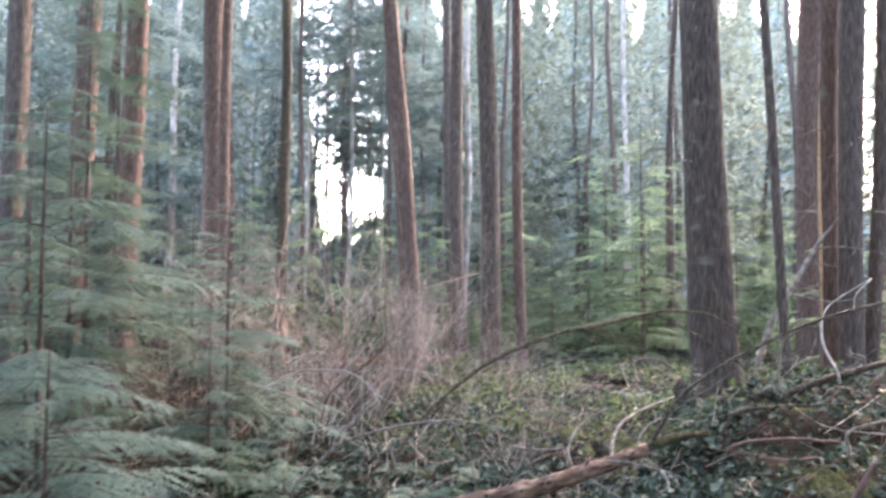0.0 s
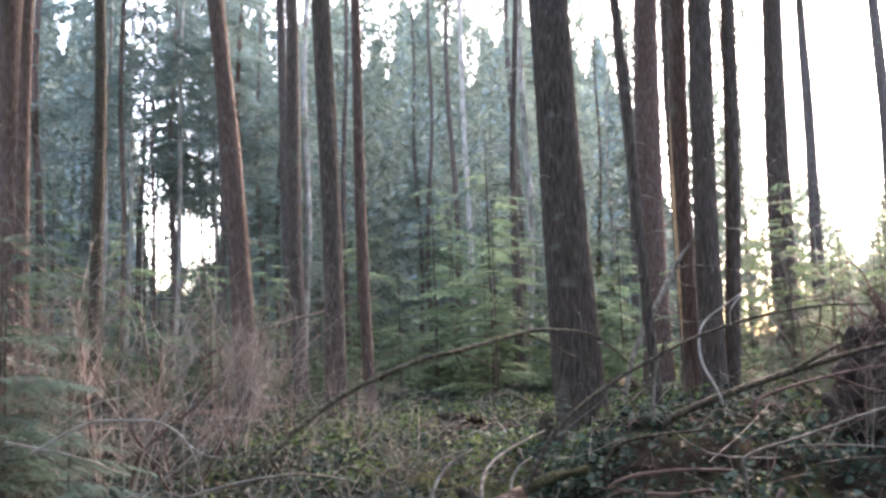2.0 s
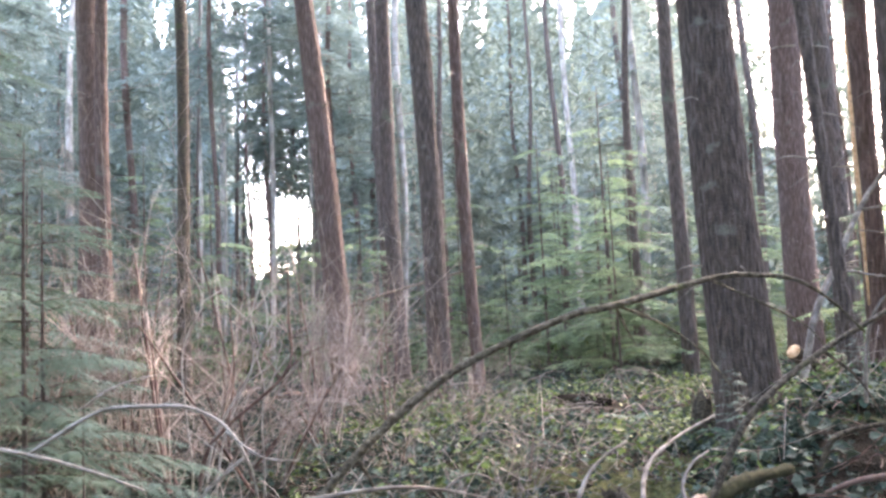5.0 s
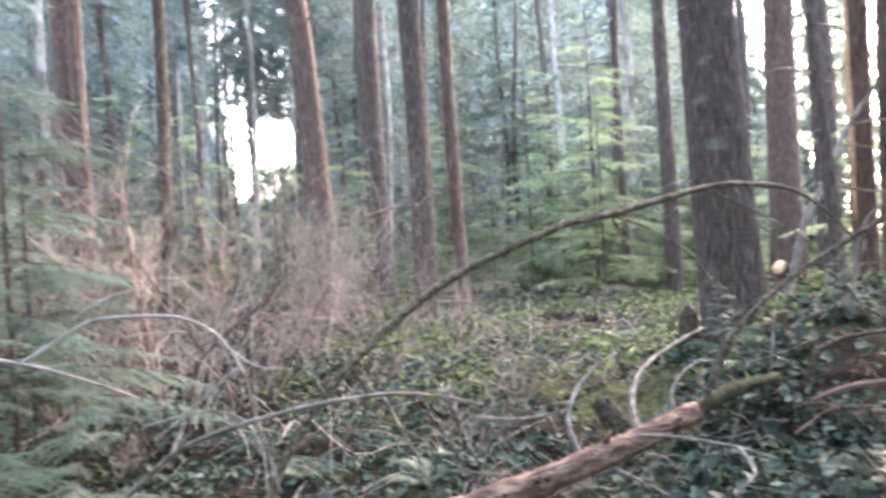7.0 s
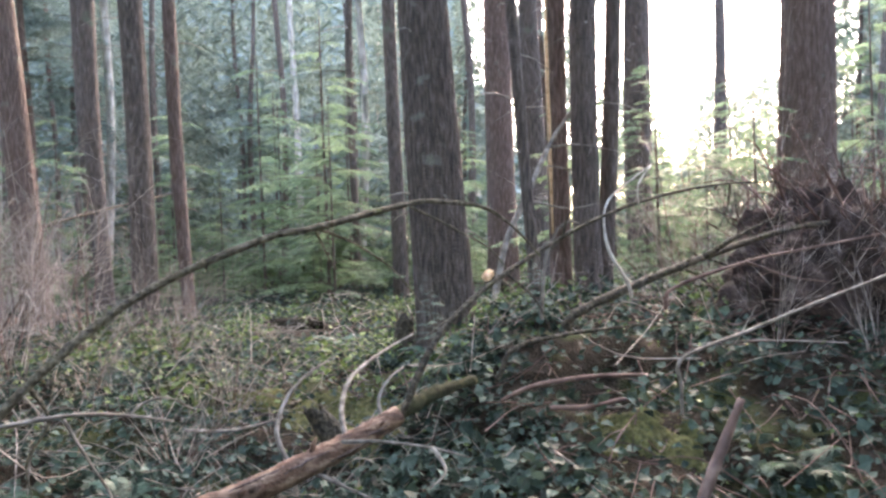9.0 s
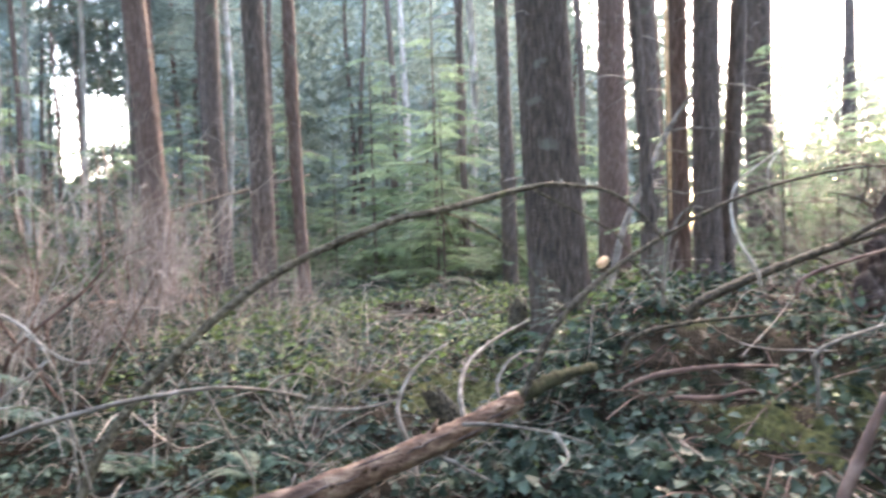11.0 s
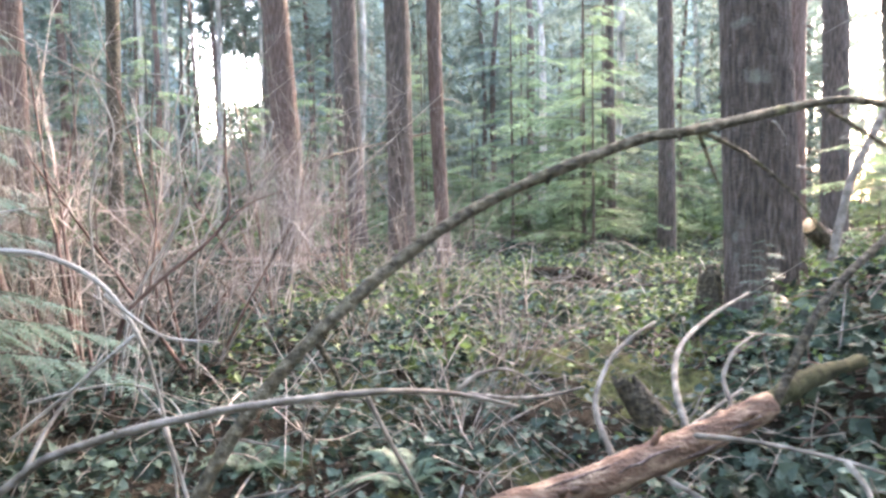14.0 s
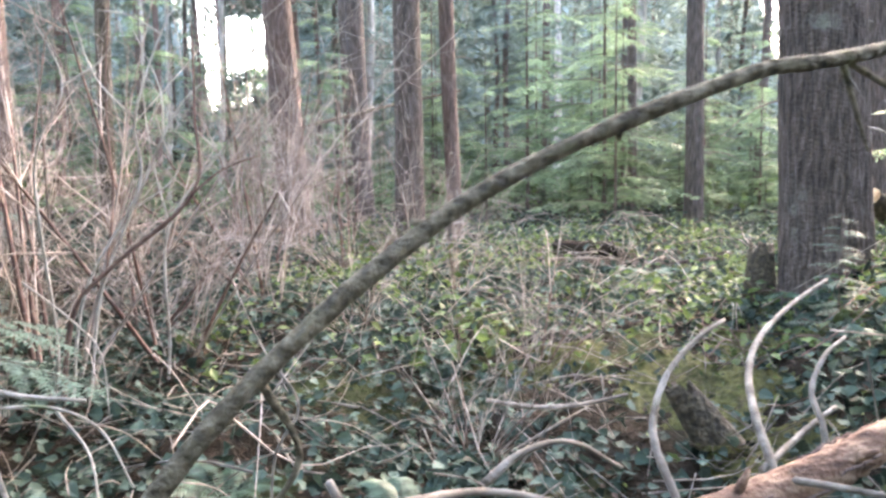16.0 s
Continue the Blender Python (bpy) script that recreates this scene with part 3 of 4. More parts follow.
branch("grey leaning limb propped against the trunks", [(2.75, 7.3, 0.85), (2.98, 7.46, 1.56), (3.29, 7.69, 2.02), (3.68, 8.00, 2.58), (3.98, 8.14, 2.94), (4.29, 8.27, 3.22), (4.61, 8.29, 3.42)],
       [0.035, 0.033, 0.03, 0.026, 0.020, 0.010], wood_dead, 8, [[(3.68, 8.0, 2.58), (4.0, 7.9, 2.6), (4.6, 7.9, 2.5)], [(3.3, 7.7, 2.0), (3.7, 7.6, 1.9), (4.1, 7.6, 1.95)]])
branch("mossy fallen branch low over the ivy bank", [(1.9, 4.58, 0.7), (2.02, 4.60, 0.88), (2.36, 4.62, 0.95), (2.73, 4.73, 0.96), (3.06, 4.75, 0.98)], [0.018, 0.016, 0.013, 0.008], bark_mossy, 7)
branch("long mossy fallen limb leaning on the root mass", [(2.5, 4.86, 0.95), (2.59, 4.87, 1.07), (3.19, 5.02, 1.26), (3.76, 5.19, 1.40), (4.65, 5.37, 1.60), (5.66, 5.52, 1.69)], [0.035, 0.033, 0.03, 0.025, 0.018], bark_mossy, 8,
       [[(3.76, 5.19, 1.4), (4.1, 5.1, 1.6), (4.5, 5.1, 1.75)]], knots=6)
branch("bare brown fallen limb leaning on the root mass", [(3.3, 4.95, 1.05), (3.39, 4.97, 1.20), (4.03, 5.01, 1.37), (4.66, 5.06, 1.46), (5.45, 5.06, 1.57)], [0.016, 0.015, 0.012, 0.008], twig_dark, 7, [[(4.0, 5.0, 1.37), (4.3, 4.9, 1.25), (4.6, 4.85, 1.2)]])
branch("thin dead limb above the ivy with a bent end", [(2.73, 3.79, 0.55), (2.73, 3.79, 0.72), (2.74, 3.79, 0.88), (3.16, 3.79, 1.01), (3.61, 3.78, 1.15), (4.25, 3.82, 1.32)], [0.009, 0.012, 0.012, 0.01, 0.008], wood_dead, 7)
branch("broken upright stub with a yellow bracket of wood on top", [(2.38, 3.14, 0.1), (2.43, 3.15, 0.26), (2.60, 3.21, 0.52), (2.73, 3.23, 0.75)], [0.035, 0.032, 0.028, 0.02], twig_dark, 9, name="broken_stub", category="stub")


for pts in ([(1.95, 4.66, 0.55), (2.12, 4.6, 0.63), (2.32, 4.58, 0.66), (2.62, 4.6, 0.67), (3.0, 4.68, 0.64)], [(2.0, 4.46, 0.44), (2.18, 4.42, 0.52), (2.42, 4.38, 0.52), (2.68, 4.42, 0.54), (2.9, 4.5, 0.5)]):
    branch("reddish-brown root crossing the washed-out hollow", pts, [0.013, 0.017, 0.016, 0.010], twig_dark, 8, name="bare_root", category="root", group="bare roots", knots=3)
branch("dark forked limb reaching out of the bare shrub", [(-2.3, 6.0, 0.1), (-2.22, 6.0, 0.65), (-2.03, 6.0, 0.89), (-1.56, 6.0, 1.3), (-1.54, 6.0, 1.71), (-1.54, 6.0, 2.16)], [0.016, 0.015, 0.013, 0.010, 0.007, 0.004], twig_dark, 7,
       [[(-1.56, 6.0, 1.3), (-1.4, 6.0, 1.42), (-1.2, 6.02, 1.5)], [(-2.03, 6.0, 0.89), (-2.0, 6.05, 1.3), (-2.02, 6.05, 1.8), (-1.98, 6.05, 2.3)]], knots=5)
for pts, twigs in (
    ([(-2.2, 6.1, 0.1), (-2.11, 6.1, 0.75), (-1.92, 6.1, 1.21), (-1.74, 6.1, 1.6), (-1.61, 6.1, 1.8), (-1.4, 6.1, 1.96)], [[(-1.74, 6.1, 1.6), (-1.76, 6.12, 1.85), (-1.9, 6.15, 2.15)], [(-1.92, 6.1, 1.21), (-1.7, 6.05, 1.35), (-1.6, 6.02, 1.5)]]),
    ([(-2.25, 6.0, 0.1), (-2.15, 6.0, 0.77), (-1.84, 6.0, 1.33), (-1.85, 6.0, 1.68), (-1.7, 6.0, 2.11), (-1.56, 6.0, 2.33)], [[(-1.85, 6.0, 1.68), (-2.05, 6.0, 1.9), (-2.15, 6.0, 2.2)], [(-1.7, 6.0, 2.11), (-1.85, 5.98, 2.2), (-2.0, 5.95, 2.22)]]),
    ([(-2.4, 6.1, 0.1), (-2.36, 6.1, 0.5), (-2.44, 6.1, 1.42), (-2.27, 6.1, 1.86), (-2.41, 6.1, 2.21)], [[(-2.27, 6.1, 1.86), (-2.05, 6.1, 2.0), (-1.95, 6.1, 2.2)]]),
    ([(-1.95, 6.6, 0.1), (-1.93, 6.6, 0.4), (-1.91, 6.6, 1.09), (-1.49, 6.6, 1.65), (-1.37, 6.6, 1.99)], [[(-1.91, 6.6, 1.09), (-2.0, 6.6, 1.5), (-2.05, 6.6, 1.95)]]),
):
    branch("pale crooked limb rising from the bare shrub", pts, [0.010, 0.009, 0.008, 0.006, 0.003], bark_pale, 6, twigs, group="pale shrub limbs", knots=4)


# the fallen log, with bare wood where the bark is gone, and its mossy end
def fallen_log():
    o = np.array([-0.67, 3.98, 0.06])
    t = thing("fallen_log", "fallen log with orange-brown stripped wood and a mossy end", "log", tuple(o))
    line = curve(np.array([(-0.9, 3.93, -0.03), (-0.67, 3.98, 0.01), (0.09, 4.14, 0.185), (0.62, 4.23, 0.35), (1.0, 4.32, 0.48), (1.22, 4.38, 0.57)]) - o, 10)
    part("stem", mesh("stem", *tube(line, [0.088, 0.082, 0.074, 0.066, 0.056], 22, 0.16), wood_bare), t)
    end = curve(np.array([(1.18, 4.37, 0.56), (1.46, 4.56, 0.64), (1.83, 4.86, 0.66)]) - o, 8)
    part("mossy_end", mesh("mossy_end", *tube(end, [0.048, 0.046, 0.042, 0.03], 16, 0.3), moss), t, "green moss over the bark")
    for k in range(7):
        s = line[rng.integers(6, len(line) - 4)]
        a = rng.random() * 6.28
        d = np.array([0.3, -0.7 * abs(math.cos(a)), math.sin(a) * 0.9])
        part("stub", mesh("stub", *tube([s, s + d * 0.12, s + d * 0.17], [0.02, 0.016, 0.006], 6, 0.3), wood_bare), t)
    strip = Build()
    for k in range(22):
        i = rng.integers(4, len(line) - 8)
        a = rng.random() * 6.28
        off = np.array([0.0, math.cos(a), math.sin(a)]) * 0.075
        seg = line[i:i + 7] + off + rng.normal(size=(7, 3)) * 0.004
        strip.add(*tube(seg, [0.004, 0.009, 0.004], 4, 0.3))
    part("loose_bark", strip.mesh("loose_bark", bark_red), t, "dark shreds of bark", kind="stuff")
    for pts in ([(0.86, 4.25, 0.47), (1.05, 4.05, 0.50), (1.29, 3.85, 0.49), (1.46, 3.75, 0.45)], [(1.29, 3.85, 0.49), (1.33, 3.75, 0.39), (1.22, 3.65, 0.34)], [(0.71, 4.24, 0.31), (0.84, 4.04, 0.28), (0.99, 3.94, 0.22)]):
        part("side_branch", mesh("side_branch", *tube(curve(np.array(pts) - o, 5), [0.014, 0.009, 0.005], 6, 0.1), wood_dead), t)


fallen_log()
RIBS = [
    ([(0.62, 4.5, 0.12), (0.60, 4.55, 0.25), (0.53, 4.61, 0.43), (0.54, 4.72, 0.53), (0.62, 4.84, 0.66), (0.75, 4.95, 0.76), (0.89, 5.06, 0.82)], 0.016),
    ([(0.96, 4.6, 0.3), (0.94, 4.67, 0.40), (0.94, 4.83, 0.51), (0.99, 5.05, 0.61), (1.10, 5.26, 0.70), (1.35, 5.58, 0.79), (1.65, 5.90, 0.87)], 0.018),
    ([(1.2, 4.8, 0.36), (1.20, 4.84, 0.46), (1.20, 4.95, 0.56), (1.29, 5.06, 0.67), (1.42, 5.17, 0.73)], 0.014),
]
for pts, rad in RIBS:
    branch("curved grey dead branch rising beside the mossy stump", pts, [rad, rad * 0.95, rad * 0.85, rad * 0.7, rad * 0.45], wood_dead, 8, group="curved dead branches", knots=3)
branch("short dead stick leaning on the log", [(0.9, 4.62, 0.36), (1.14, 4.84, 0.44), (1.29, 4.94, 0.5)], [0.014, 0.012, 0.008], wood_dead, 7)
branch("low dead stick lying across leaf litter", [(-0.05, 5.59, 0.33), (0.19, 5.55, 0.31), (0.4, 5.57, 0.32), (0.62, 5.61, 0.36)], [0.012, 0.012, 0.008], wood_dead, 7)
branch("thin pale vine hanging from the bent branch", [(-0.77, 4.31, 0.84), (-0.67, 4.30, 0.68), (-0.74, 4.28, 0.53), (-0.76, 4.27, 0.33)], [0.005, 0.005, 0.004], wood_dead, 5)
branch("pale bowed twig over the ferns", [(-1.9, 4.27, 0.6), (-1.61, 4.27, 0.67), (-1.43, 4.27, 0.67), (-1.29, 4.27, 0.60), (-1.19, 4.26, 0.42)], [0.006, 0.005, 0.003], bark_pale, 6, [[(-1.43, 4.27, 0.66), (-1.3, 4.2, 0.55), (-1.25, 4.15, 0.4)]])
branch("pale drooping twig before the shrub", [(-1.98, 5.09, 0.96), (-1.77, 5.08, 0.80), (-1.65, 5.07, 0.66), (-1.62, 5.06, 0.4)], [0.005, 0.0045, 0.003], bark_pale, 6)
branch("thin leaning pole among the trunks", [(-3.1, 11.9, 1.5), (-2.87, 12.27, 1.70), (-2.26, 13.33, 2.05), (-1.45, 14.69, 2.38), (-0.28, 15.97, 2.75)], [0.034, 0.031, 0.028, 0.02], bark_mossy, 7, name="leaning_pole", category="pole")
branch("dead branch lying in low green leaves", [(1.23, 10.36, 0.45), (1.67, 9.98, 0.47), (2.21, 9.39, 0.6)], [0.03, 0.026, 0.015], bark_dark, 7)


def log_piece(label, a, b, rad, mat, end_mat=None):
    a, b = np.array(a), np.array(b)
    t = thing("log", label, "log", tuple(a))
    line = np.linspace(0, 1, 8)[:, None] * (b - a)[None]
    part("stem", mesh("stem", *tube(line, [rad, rad * 1.03, rad * 0.95], 14, 0.12), mat), t)
    if end_mat:
        ax = (b - a) / np.linalg.norm(b - a)
        part("cut_face", mesh("cut_face", *tube([b - a, b - a + ax * 0.006], [rad * 0.93, rad * 0.9], 14), end_mat), t, "pale cut end")


log_piece("short dark rotten log among low leaves", (0.80, 10.9, 0.54), (1.50, 10.82, 0.55), 0.085, soil, wood_dead)
log_piece("far pale-brown fallen log half buried in brush", (-3.9, 14.0, 0.47), (-2.1, 15.2, 0.47), 0.075, wood_bare)
log_piece("short mossy log leaning on the ivy bank, freshly cut", (3.95, 9.15, 0.62), (3.15, 8.62, 1.19), 0.085, bark_mossy, wood_cut_and_sun_strip)


def stump(label, x, y, z, rad, height, lean, seed, mat):
    """A broken, hollow stump with a jagged rim."""
    r = np.random.default_rng(seed)
    seg = 20
    a = np.linspace(0, 2 * np.pi, seg, endpoint=False)
    rim = height * (0.75 + 0.35 * r.random(seg))
    rows = []
    for u in np.linspace(0, 1, 7):
        rr = rad * (1.35 - 0.4 * u + 0.15 * np.sin(3 * a + seed) * (1 - u) + 0.08 * (r.random(seg) - 0.5))
        zz = rim * u
        rows.append(np.stack([rr * np.cos(a) + lean[0] * zz, rr * np.sin(a) + lean[1] * zz, zz], -1))
    for u in (0.95, 0.4):
        rr = rad * 0.7 * np.ones(seg)
        zz = rim * u
        rows.append(np.stack([rr * np.cos(a) + lean[0] * zz, rr * np.sin(a) + lean[1] * zz, zz], -1))
    v = np.concatenate(rows)
    n = len(rows)
    f = [(i * seg + j, i * seg + (j + 1) % seg, (i + 1) * seg + (j + 1) % seg, (i + 1) * seg + j) for i in range(n - 1) for j in range(seg)] + [tuple(range((n - 1) * seg, n * seg))]
    return solid("tree_stump", mesh("tree_stump", v, f, mat), label, "stump", (x, y, z))


stump("dark mossy broken stump leaning beside the log", 0.99, 5.46, 0.20, 0.09, 0.25, (-0.7, 0.0), 3, bark_mossy)
stump("dark rotten stump at the foot of the big trunk", 1.98, 7.75, 0.45, 0.09, 0.42, (0, 0), 5, bark_mossy)


# ---- the root mass beyond the ivy bank ----
def root_mass():
    c = np.array([5.55, 5.9, 0.70])
    t = thing("uprooted_root_mass", "dark upturned root plate tangled with brown roots", "root plate", tuple(c))
    b = Build()
    nu, nv = 80, 44
    u, w = np.meshgrid(np.linspace(0, 2 * np.pi, nu, endpoint=False), np.linspace(0.02, np.pi - 0.05, nv))
    rad = 1.0 + 0.12 * np.sin(3 * u + 2 * w) + 0.10 * np.sin(7 * u - 5 * w) + 0.09 * (rng.random(u.shape) - 0.5) + 0.06 * np.sin(13 * u + 9 * w) + 0.05 * np.sin(23 * u - 17 * w)
    v = np.stack([1.05 * rad * np.sin(w) * np.cos(u), 0.75 * rad * np.sin(w) * np.sin(u), 0.2 + 0.9 * rad * np.cos(w)], -1).reshape(-1, 3)
    f = [(i * nu + j, i * nu + (j + 1) % nu, (i + 1) * nu + (j + 1) % nu, (i + 1) * nu + j) for i in range(nv - 1) for j in range(nu)]
    part("earth", mesh("earth", v, f, root_earth), t, "clods of dark reddish soil")
    for k in range(230):
        a, w0 = rng.random() * 6.28, 0.3 + 1.5 * rng.random()
        d = np.array([1.05 * math.sin(w0) * math.cos(a), 0.75 * math.sin(w0) * math.sin(a), 0.25 + 1.1 * math.cos(w0)])
        tip = d * (1.05 + 0.3 * rng.random()) + rng.normal(size=3) * 0.28
        mid = (d + tip) / 2 + rng.normal(size=3) * 0.18
        r0 = 0.003 + 0.014 * rng.random() ** 3
        part("root", mesh("root", *tube(curve([d * 0.9, mid, tip], 5), [r0, r0 * 0.7, 0.002], 5, 0.2), twig_dark if k % 3 else bark_mossy), t)


root_earth = material("root_earth", [(0.3, (0.02, 0.013, 0.010)), (0.5, (0.045, 0.028, 0.023)), (0.7, (0.09, 0.062, 0.052))], (7, 7, 7), bump=1.0, fine=40)
root_mass()


# ---- bare shrubs ----
def shrub_mesh(seed, stems, height, spread):
    """Arching stems and a haze of fine twigs: one mesh for each stem, one for the twigs."""
    r = np.random.default_rng(seed)
    out, twigs = [], Build()

    def grow(o, d, ln, rad, depth, into):
        bend = r.normal(size=3) * 0.22 + np.array([0, 0, 0.0 - 0.12 * depth])
        p1 = o + d * ln * 0.5 + bend * ln * 0.25
        p2 = o + d * ln + bend * ln * 0.6
        line = curve([o, p1, p2], (4, 3, 2, 1)[depth])
        into.add(*tube(line, [rad, rad * 0.7, rad * 0.35], 4 if depth == 0 else 3, cap=False))
        if depth >= 3:
            return
        for _ in range((6, 4, 3)[depth]):
            i = r.integers(1, len(line))
            nd = d + r.normal(size=3) * (0.42, 0.6, 0.75)[depth]
            nd[2] += 0.10
            nd /= np.linalg.norm(nd)
            grow(line[i], nd, ln * (0.35 + 0.3 * r.random()), rad * 0.45, depth + 1, twigs)

    for k in range(stems):
        a = r.random() * 6.28
        d = np.array([math.cos(a) * spread * r.random(), math.sin(a) * spread * r.random(), 1.0])
        d /= np.linalg.norm(d)
        b = Build()
        grow(np.array([0.1 * math.cos(a), 0.1 * math.sin(a), -0.05]), d, height * (0.6 + 0.5 * r.random()), (0.011 if k % 3 == 0 else 0.005) + 0.006 * r.random(), 0, b)
        out.append(b.mesh("stem", twig_dark if k % 3 == 0 else twig_brown))
    return out, twigs.mesh("twig_tangle", twig_brown)


shrubs = [shrub_mesh(500 + s, 7, (1.6, 2.0, 1.2, 2.2, 1.0)[s], (1.0, 0.85, 1.4, 0.8, 1.5)[s]) for s in range(5)]


def shrub(x, y, k, s=1.0, turn=0.0):
    t = thing("bare_shrub", "leafless brown shrub of tangled arching twigs", "shrub", (x, y, float(ground_z(x, y))), "bare shrubs")
    stems, tw = shrubs[k % 5]
    m = pose(0, 0, 0, 0, 0, turn) @ Matrix.Diagonal((s, s, s, 1))
    for st in stems:
        part("stem", st, t, m=m)
    part("twig_tangle", tw, t, m=m, kind="stuff")


r = np.random.default_rng(21)
for k, (x, y, s) in enumerate([(-2.62, 6.6, 1.25), (-2.02, 6.95, 1.05), (-3.3, 7.2, 1.2), (-3.9, 8.2, 1.2), (-2.6, 8.0, 1.1), (-1.7, 8.2, 0.95), (-4.6, 9.2, 1.2), (-3.2, 9.4, 1.1), (-2.1, 9.6, 1.0),
                               (-1.2, 9.0, 0.8), (-1.5, 10.8, 0.9), (-0.6, 10.4, 0.7), (-5.2, 7.6, 1.2), (-3.1, 5.8, 0.55), (-2.5, 5.3, 0.4), (-0.2, 8.2, 0.45), (-4.0, 6.3, 0.9), (-0.9, 7.2, 0.45),
                               (-2.0, 11.6, 1.0), (-5.6, 10.5, 1.2), (0.25, 6.4, 0.4), (-0.1, 5.3, 0.35), (5.0, 7.2, 0.7), (6.2, 7.6, 0.8), (4.2, 6.4, 0.5), (4.4, 5.2, 0.5), (5.0, 4.8, 0.6), (5.8, 4.9, 0.7), (6.6, 6.2, 0.8), (6.4, 9.5, 1.25), (7.4, 10.6, 1.3), (5.7, 8.9, 1.0), (8.8, 11.4, 1.5), (7.0, 8.4, 1.0)]):
    shrub(x, y, k, s, 360 * r.random())

# ---- green boughs near the path ----
near_fronds = [frond(1.0, 26, 0.034, 0.36, 0.30, 600 + s) for s in range(3)]
near_crowns = [crown(620 + s, 0.35, 2.7, 34, 1.15, near_fronds, needle_near, bark_dark) for s in range(3)]


def near_sapling(x, y, k, s, turn):
    t = thing("hemlock_sapling", "young hemlock with flat feathery green boughs", "sapling", (x, y, float(ground_z(x, y)) - 0.02), "hemlock saplings")
    part("trunk", thin_trunk, t, m=Matrix.Diagonal((0.62 * s, 0.62 * s, 0.62 * s, 1)))
    fol, limbs = near_crowns[k % 3]
    m = pose(0, 0, 0, 0, 0, turn) @ Matrix.Diagonal((s, s, s, 1))
    part("foliage", fol, t, m=m, kind="stuff")
    part("bough_wood", limbs, t, m=m, kind="stuff")


for k, (x, y, s, turn) in enumerate([(-2.6, 3.75, 0.7, 20), (-5.2, 6.0, 2.1, 33), (-6.1, 8.2, 2.3, 150), (-4.7, 4.9, 1.5, 265), (-3.1, 5.3, 1.0, 140), (-2.15, 0.7, 1.05, 250), (-1.30, -0.50, 0.62, 80), (-3.7, 2.8, 1.2, 10), (-4.6, 7.6, 1.1, 200), (-3.0, -0.6, 1.3, 120), (-5.0, 4.6, 1.3, 60), (-2.75, 4.5, 1.05, 300), (-1.75, 3.3, 0.5, 170), (1.91, 6.33, 0.27, 40), (2.75, 6.1, 0.22, 190)]):
    near_sapling(x, y, k, s, turn)
for k, (x, y, s) in enumerate([(5.9, 9.6, 0.75), (7.2, 9.3, 0.8), (6.6, 11.2, 0.9), (9.0, 12.5, 0.9), (10.5, 14.5, 0.9), (11.5, 17, 1.0), (8.2, 15.5, 1.0), (13.5, 19.5, 0.9), (4.9, 10.6, 0.7), (6.0, 8.6, 0.5)]):
    sapling(x, y, 1 + 2 * (k % 2), s)


# ---- ferns ----
def fern_frond(seed, length=0.6):
    r = np.random.default_rng(seed)
    b = Build()
    s = np.linspace(0, 1, 8)
    axis = np.stack([length * s * 0.9, 0 * s, length * (0.75 * s - 0.75 * s**2.2)], -1)
    b.add(*tube(axis, [0.004, 0.001], 3, cap=False))
    for k in range(26):
        u = 0.10 + 0.9 * k / 26
        o = np.array([np.interp(u, s, axis[:, i]) for i in range(3)])
        ln = 0.10 * math.sin(math.pi * min(1, 0.25 + 0.8 * u)) ** 0.8 * (0.85 + 0.3 * r.random()) + 0.008
        for e in (-1, 1):
            tip = o + np.array([0.25 * ln, e * ln, -0.22 * ln])
            b.add([o + (-0.007, 0, 0), o + (0.007, 0, 0), (o + tip) / 2 + (0.009, 0, 0.006), tip, (o + tip) / 2 - (0.006, 0, 0)], [(0, 1, 2, 4), (2, 3, 4)])
    return b.mesh("frond", fern_green, False)


fern_fronds = [fern_frond(700 + s) for s in range(3)]
for k, (x, y, s) in enumerate([(-0.75, 3.9, 0.75), (-1.55, 3.7, 0.8), (-0.35, 4.6, 0.6), (-2.6, 4.4, 0.9), (-1.1, 4.9, 0.65), (2.1, 7.0, 0.7), (0.2, 3.4, 0.5), (-1.9, 2.6, 0.8), (1.9, 5.7, 0.55), (3.4, 3.6, 0.7), (1.4, 9.0, 0.8), (-0.3, 6.6, 0.5), (2.9, 6.2, 0.6), (3.9, 5.6, 0.7)]):
    t = thing("sword_fern", "green sword fern spreading from the forest floor", "fern", (x, y, float(ground_z(x, y)) + 0.02), "sword ferns")
    for q in range(9):
        part("frond", fern_fronds[q % 3], t, m=pose(0, 0, 0, 0, 12 * rng.random() - 8, 40 * q + 25 * rng.random()) @ Matrix.Diagonal((s * (0.7 + 0.5 * rng.random()),) * 3 + (1,)))


